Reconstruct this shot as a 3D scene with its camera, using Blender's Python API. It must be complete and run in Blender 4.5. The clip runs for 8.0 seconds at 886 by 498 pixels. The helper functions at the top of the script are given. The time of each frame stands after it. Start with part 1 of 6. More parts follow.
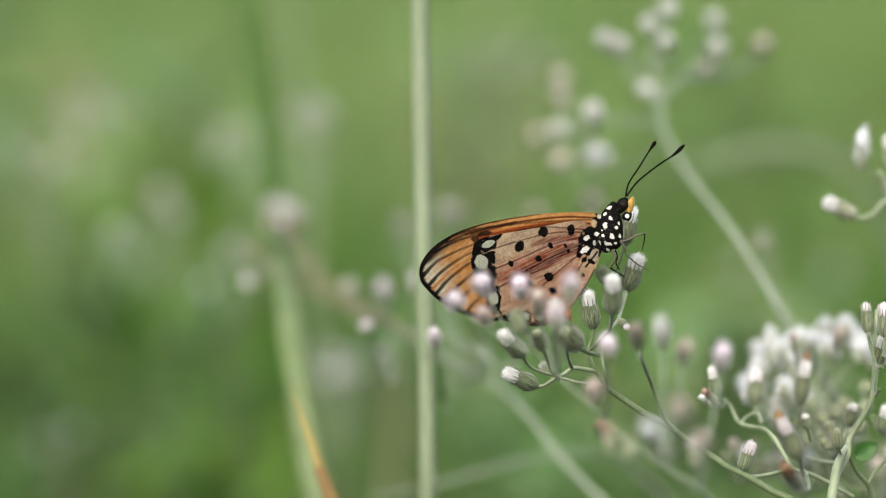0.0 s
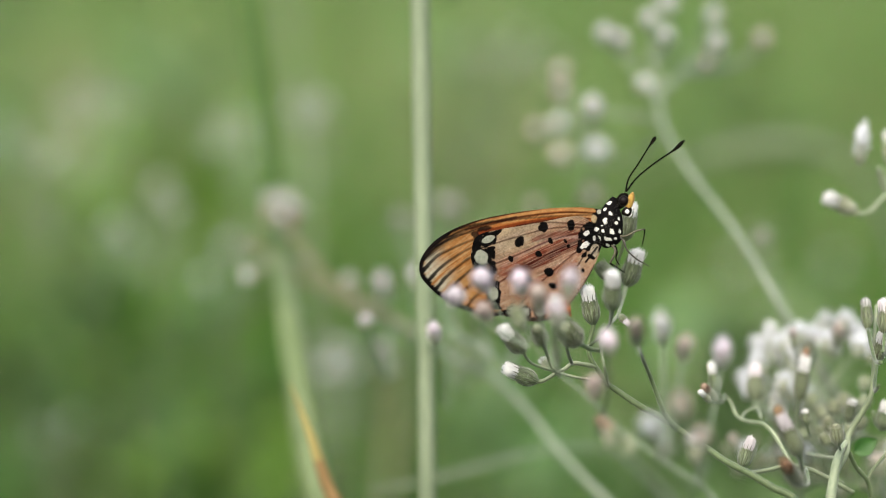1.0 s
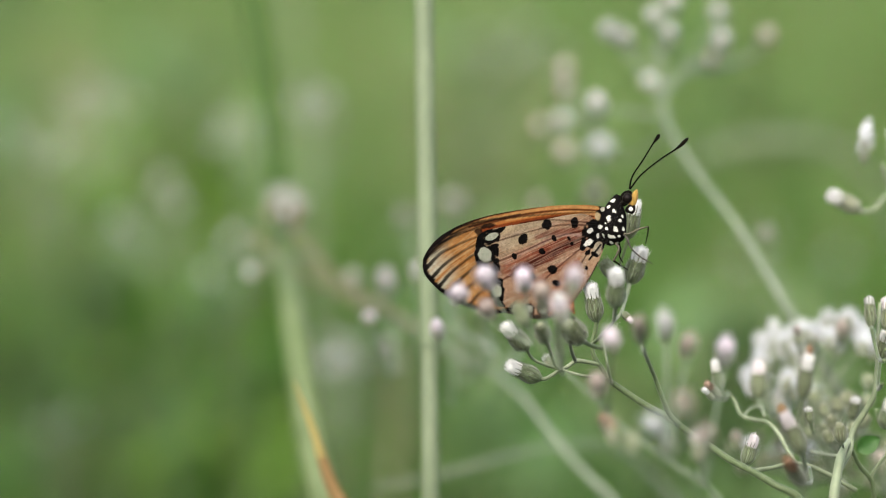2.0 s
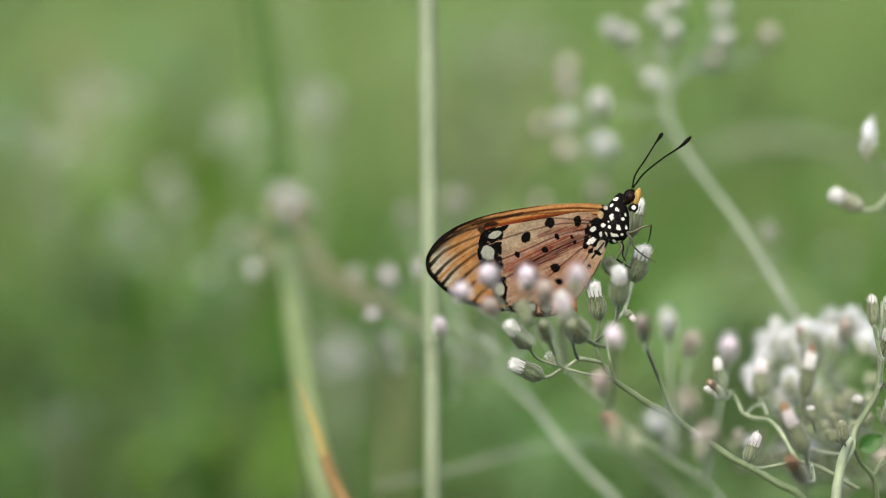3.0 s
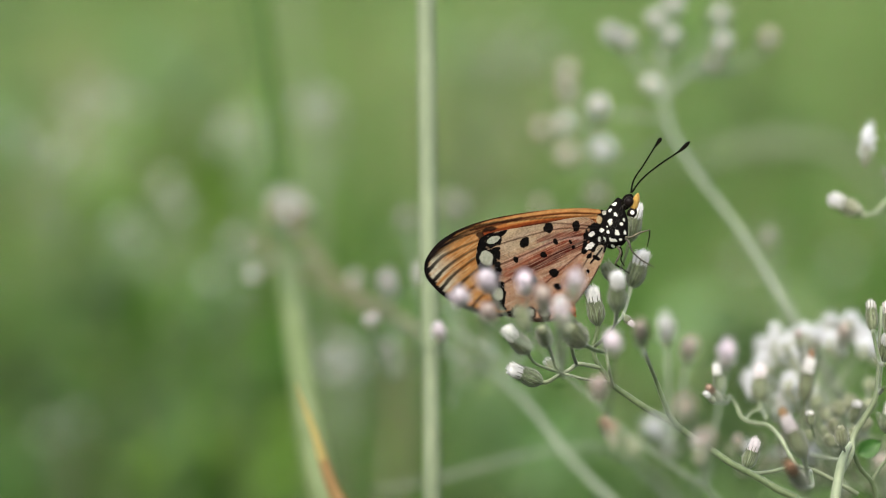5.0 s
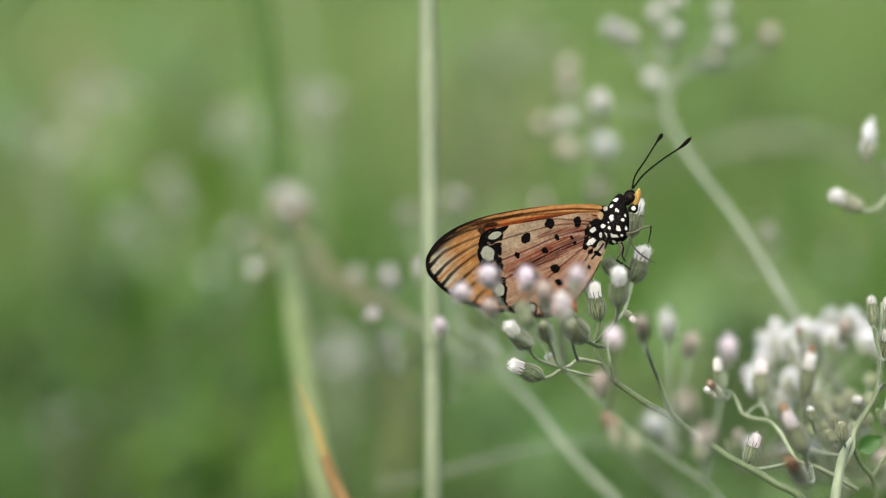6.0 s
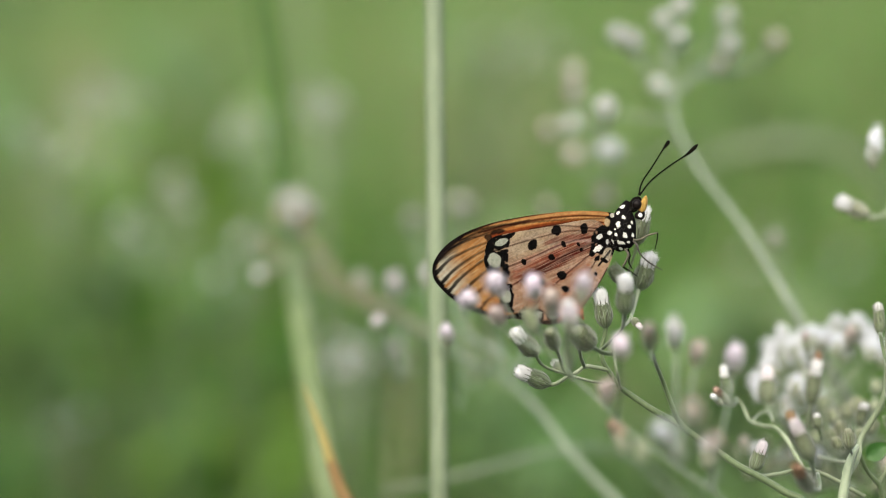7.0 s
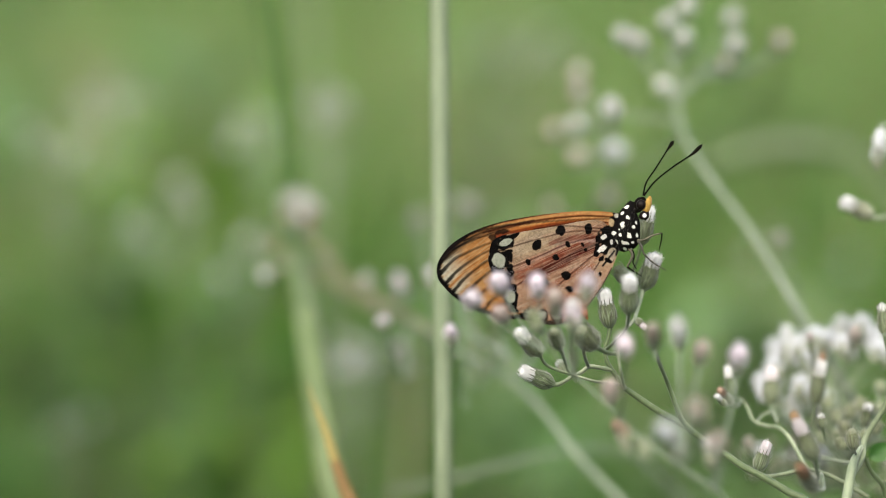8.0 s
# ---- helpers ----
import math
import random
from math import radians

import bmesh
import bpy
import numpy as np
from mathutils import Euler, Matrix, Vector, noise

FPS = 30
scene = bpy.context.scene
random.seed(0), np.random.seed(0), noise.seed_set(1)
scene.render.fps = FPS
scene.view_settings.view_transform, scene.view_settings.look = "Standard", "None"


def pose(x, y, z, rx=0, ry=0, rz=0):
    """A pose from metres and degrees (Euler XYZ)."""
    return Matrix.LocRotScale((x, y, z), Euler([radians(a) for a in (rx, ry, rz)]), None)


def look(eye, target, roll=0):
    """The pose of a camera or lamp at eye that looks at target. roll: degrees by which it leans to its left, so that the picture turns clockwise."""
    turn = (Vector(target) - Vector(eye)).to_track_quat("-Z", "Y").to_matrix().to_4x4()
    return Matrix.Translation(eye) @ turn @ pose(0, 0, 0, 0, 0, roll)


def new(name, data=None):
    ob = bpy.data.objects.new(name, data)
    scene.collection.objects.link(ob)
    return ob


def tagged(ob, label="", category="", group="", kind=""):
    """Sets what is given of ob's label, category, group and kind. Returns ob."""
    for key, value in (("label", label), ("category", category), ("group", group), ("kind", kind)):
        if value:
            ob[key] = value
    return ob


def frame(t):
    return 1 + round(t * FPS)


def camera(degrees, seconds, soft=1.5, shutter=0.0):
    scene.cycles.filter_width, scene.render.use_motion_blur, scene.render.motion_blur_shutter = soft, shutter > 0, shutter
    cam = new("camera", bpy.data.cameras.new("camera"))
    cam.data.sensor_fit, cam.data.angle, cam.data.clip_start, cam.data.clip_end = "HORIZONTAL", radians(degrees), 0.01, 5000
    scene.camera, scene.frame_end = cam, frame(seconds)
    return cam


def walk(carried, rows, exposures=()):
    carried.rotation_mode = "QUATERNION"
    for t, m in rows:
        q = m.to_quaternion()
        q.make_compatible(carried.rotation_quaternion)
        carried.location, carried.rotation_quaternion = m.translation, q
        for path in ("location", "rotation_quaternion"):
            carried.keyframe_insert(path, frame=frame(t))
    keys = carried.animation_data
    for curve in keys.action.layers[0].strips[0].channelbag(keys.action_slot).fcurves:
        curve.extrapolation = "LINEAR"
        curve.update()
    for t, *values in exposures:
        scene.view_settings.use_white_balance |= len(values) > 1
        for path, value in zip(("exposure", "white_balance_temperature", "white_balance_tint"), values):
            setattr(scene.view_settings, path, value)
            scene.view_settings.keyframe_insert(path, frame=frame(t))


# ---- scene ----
# A tawny butterfly resting on a flowering weed in a meadow, macro lens about 0.4 m away.
cam = camera(20.0, 8.0, soft=1.1)
cam.data.dof.use_dof = True
cam.data.dof.focus_distance = 0.394
cam.data.dof.aperture_fstop = 7.5
PATH = [
    (0, pose(0.00000, 0.00000, 0.72000, 79.0000, -0.0000, 0.0000)),
    (0.5, pose(-0.00014, 0.00016, 0.71986, 78.9591, 0.0069, -0.0240)),
    (1, pose(-0.00030, 0.00003, 0.72059, 78.8041, -0.0673, -0.0321)),
    (1.5, pose(-0.00012, 0.00026, 0.72092, 78.7706, -0.1379, 0.0339)),
    (1.7, pose(-0.00012, 0.00026, 0.72092, 78.7384, -0.1305, 0.0719)),
    (2.8, pose(-0.00057, -0.00018, 0.72101, 78.6187, -0.2509, 0.0907)),
    (3, pose(-0.00057, -0.00018, 0.72101, 78.6445, -0.2460, 0.1159)),
    (3.5, pose(-0.00029, -0.00017, 0.72085, 78.6873, -0.1822, 0.0498)),
    (4, pose(0.00004, 0.00004, 0.72100, 78.7444, -0.2142, 0.0701)),
    (4.5, pose(0.00009, 0.00018, 0.72104, 78.7439, -0.1770, 0.1365)),
    (4.7, pose(0.00009, 0.00018, 0.72104, 78.7761, -0.1734, 0.1554)),
    (5.8, pose(-0.00031, -0.00037, 0.72162, 78.5511, -0.2808, 0.1431)),
    (6, pose(-0.00031, -0.00037, 0.72162, 78.5782, -0.2774, 0.1606)),
    (6.5, pose(-0.00039, -0.00019, 0.72167, 78.6140, -0.2866, 0.2077)),
    (7, pose(-0.00080, -0.00035, 0.72228, 78.6355, -0.2944, 0.2470)),
    (7.5, pose(-0.00067, -0.00004, 0.72196, 78.6909, -0.3381, 0.3841)),
    (8, pose(-0.00038, -0.00076, 0.72201, 78.6862, -0.3287, 0.4165)),
]
STOPS = 0.86
walk(cam, PATH, [(0, STOPS, 6730, 7.0), (8, STOPS, 6730, 7.0)])

# ---- light: bright overcast sky ----
world = bpy.data.worlds.new("sky")
scene.world = world
world.use_nodes = True
wn = world.node_tree.nodes
sky = wn.new("ShaderNodeTexSky")
sky.sky_type = "NISHITA"
sky.sun_disc = False
sky.sun_elevation = radians(56)
sky.sun_rotation = radians(200)
sky.air_density, sky.dust_density, sky.ozone_density = 1.0, 6.0, 1.0
wn["Background"].inputs["Strength"].default_value = 0.15
world.node_tree.links.new(sky.outputs["Color"], wn["Background"].inputs["Color"])
sun = new("sun", bpy.data.lights.new("sun", "SUN"))
sun.data.energy, sun.data.angle, sun.data.color = 2.1, radians(60), (1.0, 0.98, 0.94)
sun.matrix_world = look((-0.3, -1.6, 2.45), (0, 0, 0))


# ---- materials ----
def lin(r, g, b):
    """8-bit display colour to linear."""
    return tuple((c / 255 / 12.92) if c / 255 <= 0.04045 else ((c / 255 + 0.055) / 1.055) ** 2.4 for c in (r, g, b))


def surface(name, dark, light, scale, rough=0.6, bump=0.2, glow_through=0.0, attr="", spread=0.25, island=False, fuzz=0.0, gloss=0.3, fine=5.0, stretch=(1, 1, 1), wide=0.0):
    """Two-scale noise colour, fine relief, and leaf-like transmission where wanted. attr: a colour attribute that carries the pattern."""
    m = bpy.data.materials.new(name)
    m.use_nodes = True
    nt = m.node_tree
    n, link = nt.nodes, nt.links.new
    bsdf, out = n["Principled BSDF"], n["Material Output"]
    coord = n.new("ShaderNodeTexCoord")
    mapping = n.new("ShaderNodeMapping")
    mapping.inputs["Scale"].default_value = stretch
    link(coord.outputs["Object"], mapping.inputs["Vector"])
    big, small = n.new("ShaderNodeTexNoise"), n.new("ShaderNodeTexNoise")
    for tex, s in ((big, scale), (small, scale * fine)):
        tex.inputs["Scale"].default_value = s
        tex.inputs["Detail"].default_value = 3
        link(mapping.outputs["Vector"], tex.inputs["Vector"])
    mix = n.new("ShaderNodeMix")
    mix.data_type = "RGBA"
    ramp = n.new("ShaderNodeMapRange")
    ramp.inputs["From Min"].default_value, ramp.inputs["From Max"].default_value = 0.32, 0.68
    link(big.outputs["Fac"], ramp.inputs["Value"])
    link(ramp.outputs["Result"], mix.inputs["Factor"])
    mix.inputs["A"].default_value, mix.inputs["B"].default_value = (*dark, 1), (*light, 1)
    colour = mix.outputs["Result"]
    if attr:
        a = n.new("ShaderNodeAttribute")
        a.attribute_name = attr
        mul = n.new("ShaderNodeMix")
        mul.data_type, mul.blend_type = "RGBA", "MULTIPLY"
        mul.inputs["Factor"].default_value = 1
        link(colour, mul.inputs["A"])
        link(a.outputs["Color"], mul.inputs["B"])
        colour = mul.outputs["Result"]
    hsv = n.new("ShaderNodeHueSaturation")
    value = n.new("ShaderNodeMath")
    value.operation = "MULTIPLY_ADD"
    value.inputs[1].default_value, value.inputs[2].default_value = 0.5, 0.75
    link(small.outputs["Fac"], value.inputs[0])
    if spread:
        if island:
            source = n.new("ShaderNodeNewGeometry").outputs["Random Per Island"]
        else:
            source = n.new("ShaderNodeObjectInfo").outputs["Random"]
        vary = n.new("ShaderNodeMath")
        vary.operation = "MULTIPLY_ADD"
        vary.inputs[1].default_value, vary.inputs[2].default_value = spread, 1 - spread / 2
        link(source, vary.inputs[0])
        both = n.new("ShaderNodeMath")
        both.operation = "MULTIPLY"
        link(vary.outputs[0], both.inputs[0])
        link(value.outputs[0], both.inputs[1])
        link(both.outputs[0], hsv.inputs["Value"])
        hue = n.new("ShaderNodeMath")
        hue.operation = "MULTIPLY_ADD"
        hue.inputs[1].default_value, hue.inputs[2].default_value = spread * 0.10, 0.5 - spread * 0.05
        link(source, hue.inputs[0])
        link(hue.outputs[0], hsv.inputs["Hue"])
    else:
        link(value.outputs[0], hsv.inputs["Value"])
    link(colour, hsv.inputs["Color"])
    link(hsv.outputs["Color"], bsdf.inputs["Base Color"])
    bsdf.inputs["Roughness"].default_value = rough
    bsdf.inputs["Specular IOR Level"].default_value = gloss
    bsdf.inputs["Sheen Weight"].default_value, bsdf.inputs["Sheen Roughness"].default_value = fuzz, 0.4
    if bump:
        b = n.new("ShaderNodeBump")
        b.inputs["Strength"].default_value, b.inputs["Distance"].default_value = bump, 0.3 / (max(scale, 300) * fine)
        link(small.outputs["Fac"], b.inputs["Height"])
        link(b.outputs["Normal"], bsdf.inputs["Normal"])
    if glow_through:
        tr, ms = n.new("ShaderNodeBsdfTranslucent"), n.new("ShaderNodeMixShader")
        ms.inputs["Fac"].default_value = glow_through
        link(hsv.outputs["Color"], tr.inputs["Color"])
        link(bsdf.outputs["BSDF"], ms.inputs[1])
        link(tr.outputs["BSDF"], ms.inputs[2])
        link(ms.outputs["Shader"], out.inputs["Surface"])
    return m


WHITE = (1.0, 1.0, 1.0)
# near blades carry the shade of their gaps in the colour; far ones brightened
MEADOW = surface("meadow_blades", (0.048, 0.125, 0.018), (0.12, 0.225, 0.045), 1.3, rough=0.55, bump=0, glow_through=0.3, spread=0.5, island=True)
FAR_MEADOW = surface("brightened_blades", (0.12, 0.225, 0.05), (0.21, 0.295, 0.11), 0.9, rough=0.55, bump=0, glow_through=0.35, spread=0.5, island=True)
STRAW = surface("straw_blades", (0.26, 0.22, 0.12), (0.36, 0.32, 0.2), 3, rough=0.7, bump=0, glow_through=0.2, spread=0.5, island=True)
STEM = surface("green_stem", (0.042, 0.066, 0.023), (0.100, 0.136, 0.062), 260, rough=0.5, bump=0.5, spread=0.25, fuzz=0.3, stretch=(1, 1, 0.25))
PALE_STEM = surface("pale_stem", (0.115, 0.15, 0.08), (0.225, 0.265, 0.175), 200, rough=0.55, bump=0.35, spread=0.15, fuzz=0.25, stretch=(1, 1, 0.25))
FAINT_STEM = surface("greyish_stem", (0.15, 0.185, 0.135), (0.21, 0.25, 0.19), 200, rough=0.6, bump=0.3, spread=0.15, fuzz=0.15, stretch=(1, 1, 0.25))
DRY_STEM = surface("dry_stem", (0.13, 0.118, 0.07), (0.20, 0.18, 0.12), 200, rough=0.65, bump=0.3, spread=0.15, fuzz=0.15, stretch=(1, 1, 0.25))
CULM = surface("grass_culm", (0.148, 0.192, 0.115), (0.198, 0.242, 0.155), 150, rough=0.5, bump=0.25, spread=0.1, stretch=(2, 2, 0.06))
SHEATH = surface("grass_sheath", (0.092, 0.132, 0.050), (0.132, 0.172, 0.076), 120, rough=0.5, bump=0.3, spread=0.1, glow_through=0.15, stretch=(2, 2, 0.06))
TUFT = surface("dry_tuft", (0.19, 0.19, 0.10), (0.29, 0.28, 0.17), 30, rough=0.8, bump=0.2, spread=0.4)
DARK_BLADE = surface("dark_blade", (0.040, 0.078, 0.018), (0.066, 0.120, 0.032), 60, rough=0.6, gloss=0.1, bump=0.2, spread=0.2, glow_through=0.2)
DRY_BLADE = surface("dry_blade", (0.21, 0.135, 0.04), (0.34, 0.25, 0.085), 130, rough=0.7, bump=0.4, spread=0, attr="pattern", stretch=(1, 1, 0.3))
LEAF = surface("small_leaf", (0.018, 0.06, 0.008), (0.045, 0.11, 0.02), 300, rough=0.45, bump=0.3, glow_through=0.25, spread=0.2)
BROAD_LEAF = surface("broad_leaf", (0.03, 0.075, 0.018), (0.07, 0.13, 0.03), 20, rough=0.5, bump=0.2, glow_through=0.25, spread=0.4)
FRESH_LEAF = surface("fresh_leaf", (0.09, 0.20, 0.018), (0.145, 0.262, 0.038), 20, rough=0.5, bump=0.2, glow_through=0.35, spread=0.4)
GREY_LEAF = surface("grey_leaf", (0.10, 0.175, 0.06), (0.165, 0.24, 0.105), 20, rough=0.6, bump=0.2, glow_through=0.25, spread=0.4)
BRACT = surface("bract", (0.85, 0.85, 0.8), WHITE, 7, rough=0.65, bump=0.3, attr="pattern", spread=0.25, fuzz=0.5, stretch=(1, 1, 0.3), glow_through=0.15)
PAPPUS = surface("pappus_white", (0.78, 0.79, 0.78), (0.90, 0.90, 0.90), 7, rough=0.8, bump=0.2, glow_through=0.35, spread=0.15, stretch=(1, 1, 0.3))
PINK = surface("pappus_pink", (0.82, 0.77, 0.80), (0.95, 0.93, 0.94), 7, rough=0.8, bump=0.2, glow_through=0.5, spread=0.25, stretch=(1, 1, 0.3))
RUST = surface("pappus_rust", (0.24, 0.14, 0.08), (0.41, 0.27, 0.17), 7, rough=0.85, bump=0.3, spread=0.3, stretch=(1, 1, 0.3))
ROSE = surface("pappus_rose", (0.86, 0.80, 0.85), (0.97, 0.94, 0.97), 7, rough=0.85, bump=0.2, glow_through=0.7, spread=0.35, stretch=(1, 1, 0.3))
BEIGE = surface("pappus_beige", (0.54, 0.46, 0.42), (0.70, 0.62, 0.58), 7, rough=0.85, bump=0.2, glow_through=0.45, spread=0.3, stretch=(1, 1, 0.3))
BROWN = surface("pappus_brown", (0.28, 0.19, 0.13), (0.44, 0.33, 0.25), 7, rough=0.85, bump=0.3, spread=0.3, stretch=(1, 1, 0.3))
DULL = surface("pappus_dull", (0.64, 0.57, 0.53), (0.84, 0.77, 0.73), 7, rough=0.85, bump=0.2, glow_through=0.5, spread=0.3, stretch=(1, 1, 0.3))
DUST = surface("pappus_faded", (0.37, 0.37, 0.35), (0.52, 0.52, 0.50), 7, rough=0.85, bump=0.2, glow_through=0.25, spread=0.3, stretch=(1, 1, 0.3))
GREEN_TIP = surface("green_tip", (0.20, 0.23, 0.14), (0.36, 0.37, 0.27), 7, rough=0.7, bump=0.3, glow_through=0.2, spread=0.3, stretch=(1, 1, 0.3))
WING = surface("wing_scales", (0.80, 0.80, 0.80), WHITE, 1200, rough=0.6, bump=0.35, attr="pattern", spread=0, gloss=0.03, glow_through=0.10)
BODY = surface("body_scales", (0.7, 0.7, 0.7), (0.9, 0.9, 0.9), 2500, rough=0.7, bump=0.7, attr="pattern", spread=0, gloss=0.04)
BLACK = surface("black_chitin", (0.003, 0.003, 0.002), (0.008, 0.007, 0.005), 2500, rough=0.7, bump=0.3, spread=0, gloss=0.02)
EYE = surface("eye", (0.004, 0.003, 0.003), (0.010, 0.007, 0.006), 3000, rough=0.4, bump=0.2, spread=0, gloss=0.07)
PALP = surface("palp_orange", (0.17, 0.09, 0.015), (0.34, 0.215, 0.045), 2500, rough=0.75, bump=0.6, spread=0, fuzz=0.3)
FUR = surface("body_hair", (0.02, 0.018, 0.015), (0.09, 0.08, 0.07), 2500, rough=0.7, bump=0, spread=0.5, island=True, gloss=0.1)
LEG = surface("leg", (0.03, 0.028, 0.017), (0.11, 0.10, 0.06), 900, rough=0.5, bump=0.3, spread=0.3)


# ---- mesh helpers ----
def mesh(name, verts, faces, material, colours=None, smooth=True):
    data = bpy.data.meshes.new(name)
    data.from_pydata([tuple(v) for v in verts], [], faces)
    data.materials.append(material)
    if smooth:
        data.polygons.foreach_set("use_smooth", [True] * len(data.polygons))
    if colours is not None:
        layer = data.color_attributes.new("pattern", "FLOAT_COLOR", "POINT")
        rgba = np.ones((len(verts), 4), dtype=np.float32)
        rgba[:, :3] = colours
        layer.data.foreach_set("color", rgba.ravel())
    data.update()
    return data


def part(name, data, parent, label="", at=None):
    ob = new(name, data)
    ob.parent = parent
    if at is not None:
        ob.matrix_basis = at
    return tagged(ob, label=label)


def thing(name, root, label, category, group=""):
    ob = new(name)
    ob.empty_display_size = 0.01
    ob.location = root
    return tagged(ob, label=label, category=category, group=group)


def spline(points, step):
    """A centripetal Catmull-Rom curve through the points, in equal steps per stretch."""
    p = np.array(points, dtype=float)
    p = np.vstack([2 * p[0] - p[1], p, 2 * p[-1] - p[-2]])
    gap = np.maximum(np.sqrt(np.linalg.norm(np.diff(p, axis=0), axis=1)), 1e-6)
    out = []
    for i in range(1, len(p) - 2):
        a, b, c, d = p[i - 1], p[i], p[i + 1], p[i + 2]
        g0, g1, g2 = gap[i - 1], gap[i], gap[i + 1]
        m1 = g1 * ((b - a) / g0 - (c - a) / (g0 + g1) + (c - b) / g1)
        m2 = g1 * ((c - b) / g1 - (d - b) / (g1 + g2) + (d - c) / g2)
        for k in range(step):
            t = k / step
            out.append((2 * t ** 3 - 3 * t * t + 1) * b + (t ** 3 - 2 * t * t + t) * m1 + (3 * t * t - 2 * t ** 3) * c + (t ** 3 - t * t) * m2)
    out.append(p[-2])
    return np.array(out)


def tube(name, points, radii, material, sides=8, step=8, ribs=0.0, tint=None):
    """A tapering round stalk through the points; radii at the points, in mm."""
    path = spline([tuple(p) + (r / 1000,) for p, r in zip(points, radii)], step)
    centre, radius = path[:, :3], np.maximum(path[:, 3], 2e-5)
    tangent = np.gradient(centre, axis=0)
    tangent /= np.linalg.norm(tangent, axis=1)[:, None] + 1e-12
    side = np.cross(tangent[0], (0.31, 0.9, 0.2))
    verts = []
    for i, c in enumerate(centre):
        side = side - tangent[i] * side.dot(tangent[i])
        side /= np.linalg.norm(side)
        up = np.cross(tangent[i], side)
        for k in range(sides):
            a = 2 * math.pi * k / sides
            r = radius[i] * (1 + (ribs if k % 2 else -ribs))
            verts.append(c + r * (math.cos(a) * side + math.sin(a) * up))
    n = len(centre)
    faces = [(i * sides + k, i * sides + (k + 1) % sides, (i + 1) * sides + (k + 1) % sides, (i + 1) * sides + k) for i in range(n - 1) for k in range(sides)]
    faces += [tuple(range(sides))[::-1], tuple(range((n - 1) * sides, n * sides))]
    colours = None
    if tint is not None:
        colours = np.repeat([tint(i / (n - 1)) for i in range(n)], sides, axis=0)
    return mesh(name, verts, faces, material, colours)


def stalk(plant, name, points, radii, material, sides=8, step=8, ribs=0.0, label=""):
    root = np.array(plant.location)
    return part(name, tube(name, [np.array(p) - root for p in points], radii, material, sides, step, ribs), plant, label)


def lathe(profile, sides=14):
    verts = [(r * math.cos(2 * math.pi * k / sides), r * math.sin(2 * math.pi * k / sides), z) for z, r in profile for k in range(sides)]
    n = len(profile)
    faces = [(i * sides + k, i * sides + (k + 1) % sides, (i + 1) * sides + (k + 1) % sides, (i + 1) * sides + k) for i in range(n - 1) for k in range(sides)]
    faces += [tuple(range(sides))[::-1], tuple(range((n - 1) * sides, n * sides))]
    return verts, faces


# ---- flower heads: a cup of overlapping bracts with a brush of bristles ----
CUP = [(0, 0.10), (0.04, 0.17), (0.10, 0.28), (0.2, 0.39), (0.32, 0.43), (0.44, 0.41), (0.54, 0.36), (0.6, 0.31)]
GREEN_CUP, PALE_CUP, TIP_CUP, HAIR = np.array((0.105, 0.125, 0.062)), np.array((0.27, 0.29, 0.22)), np.array((0.036, 0.027, 0.022)), np.array((0.42, 0.44, 0.38))


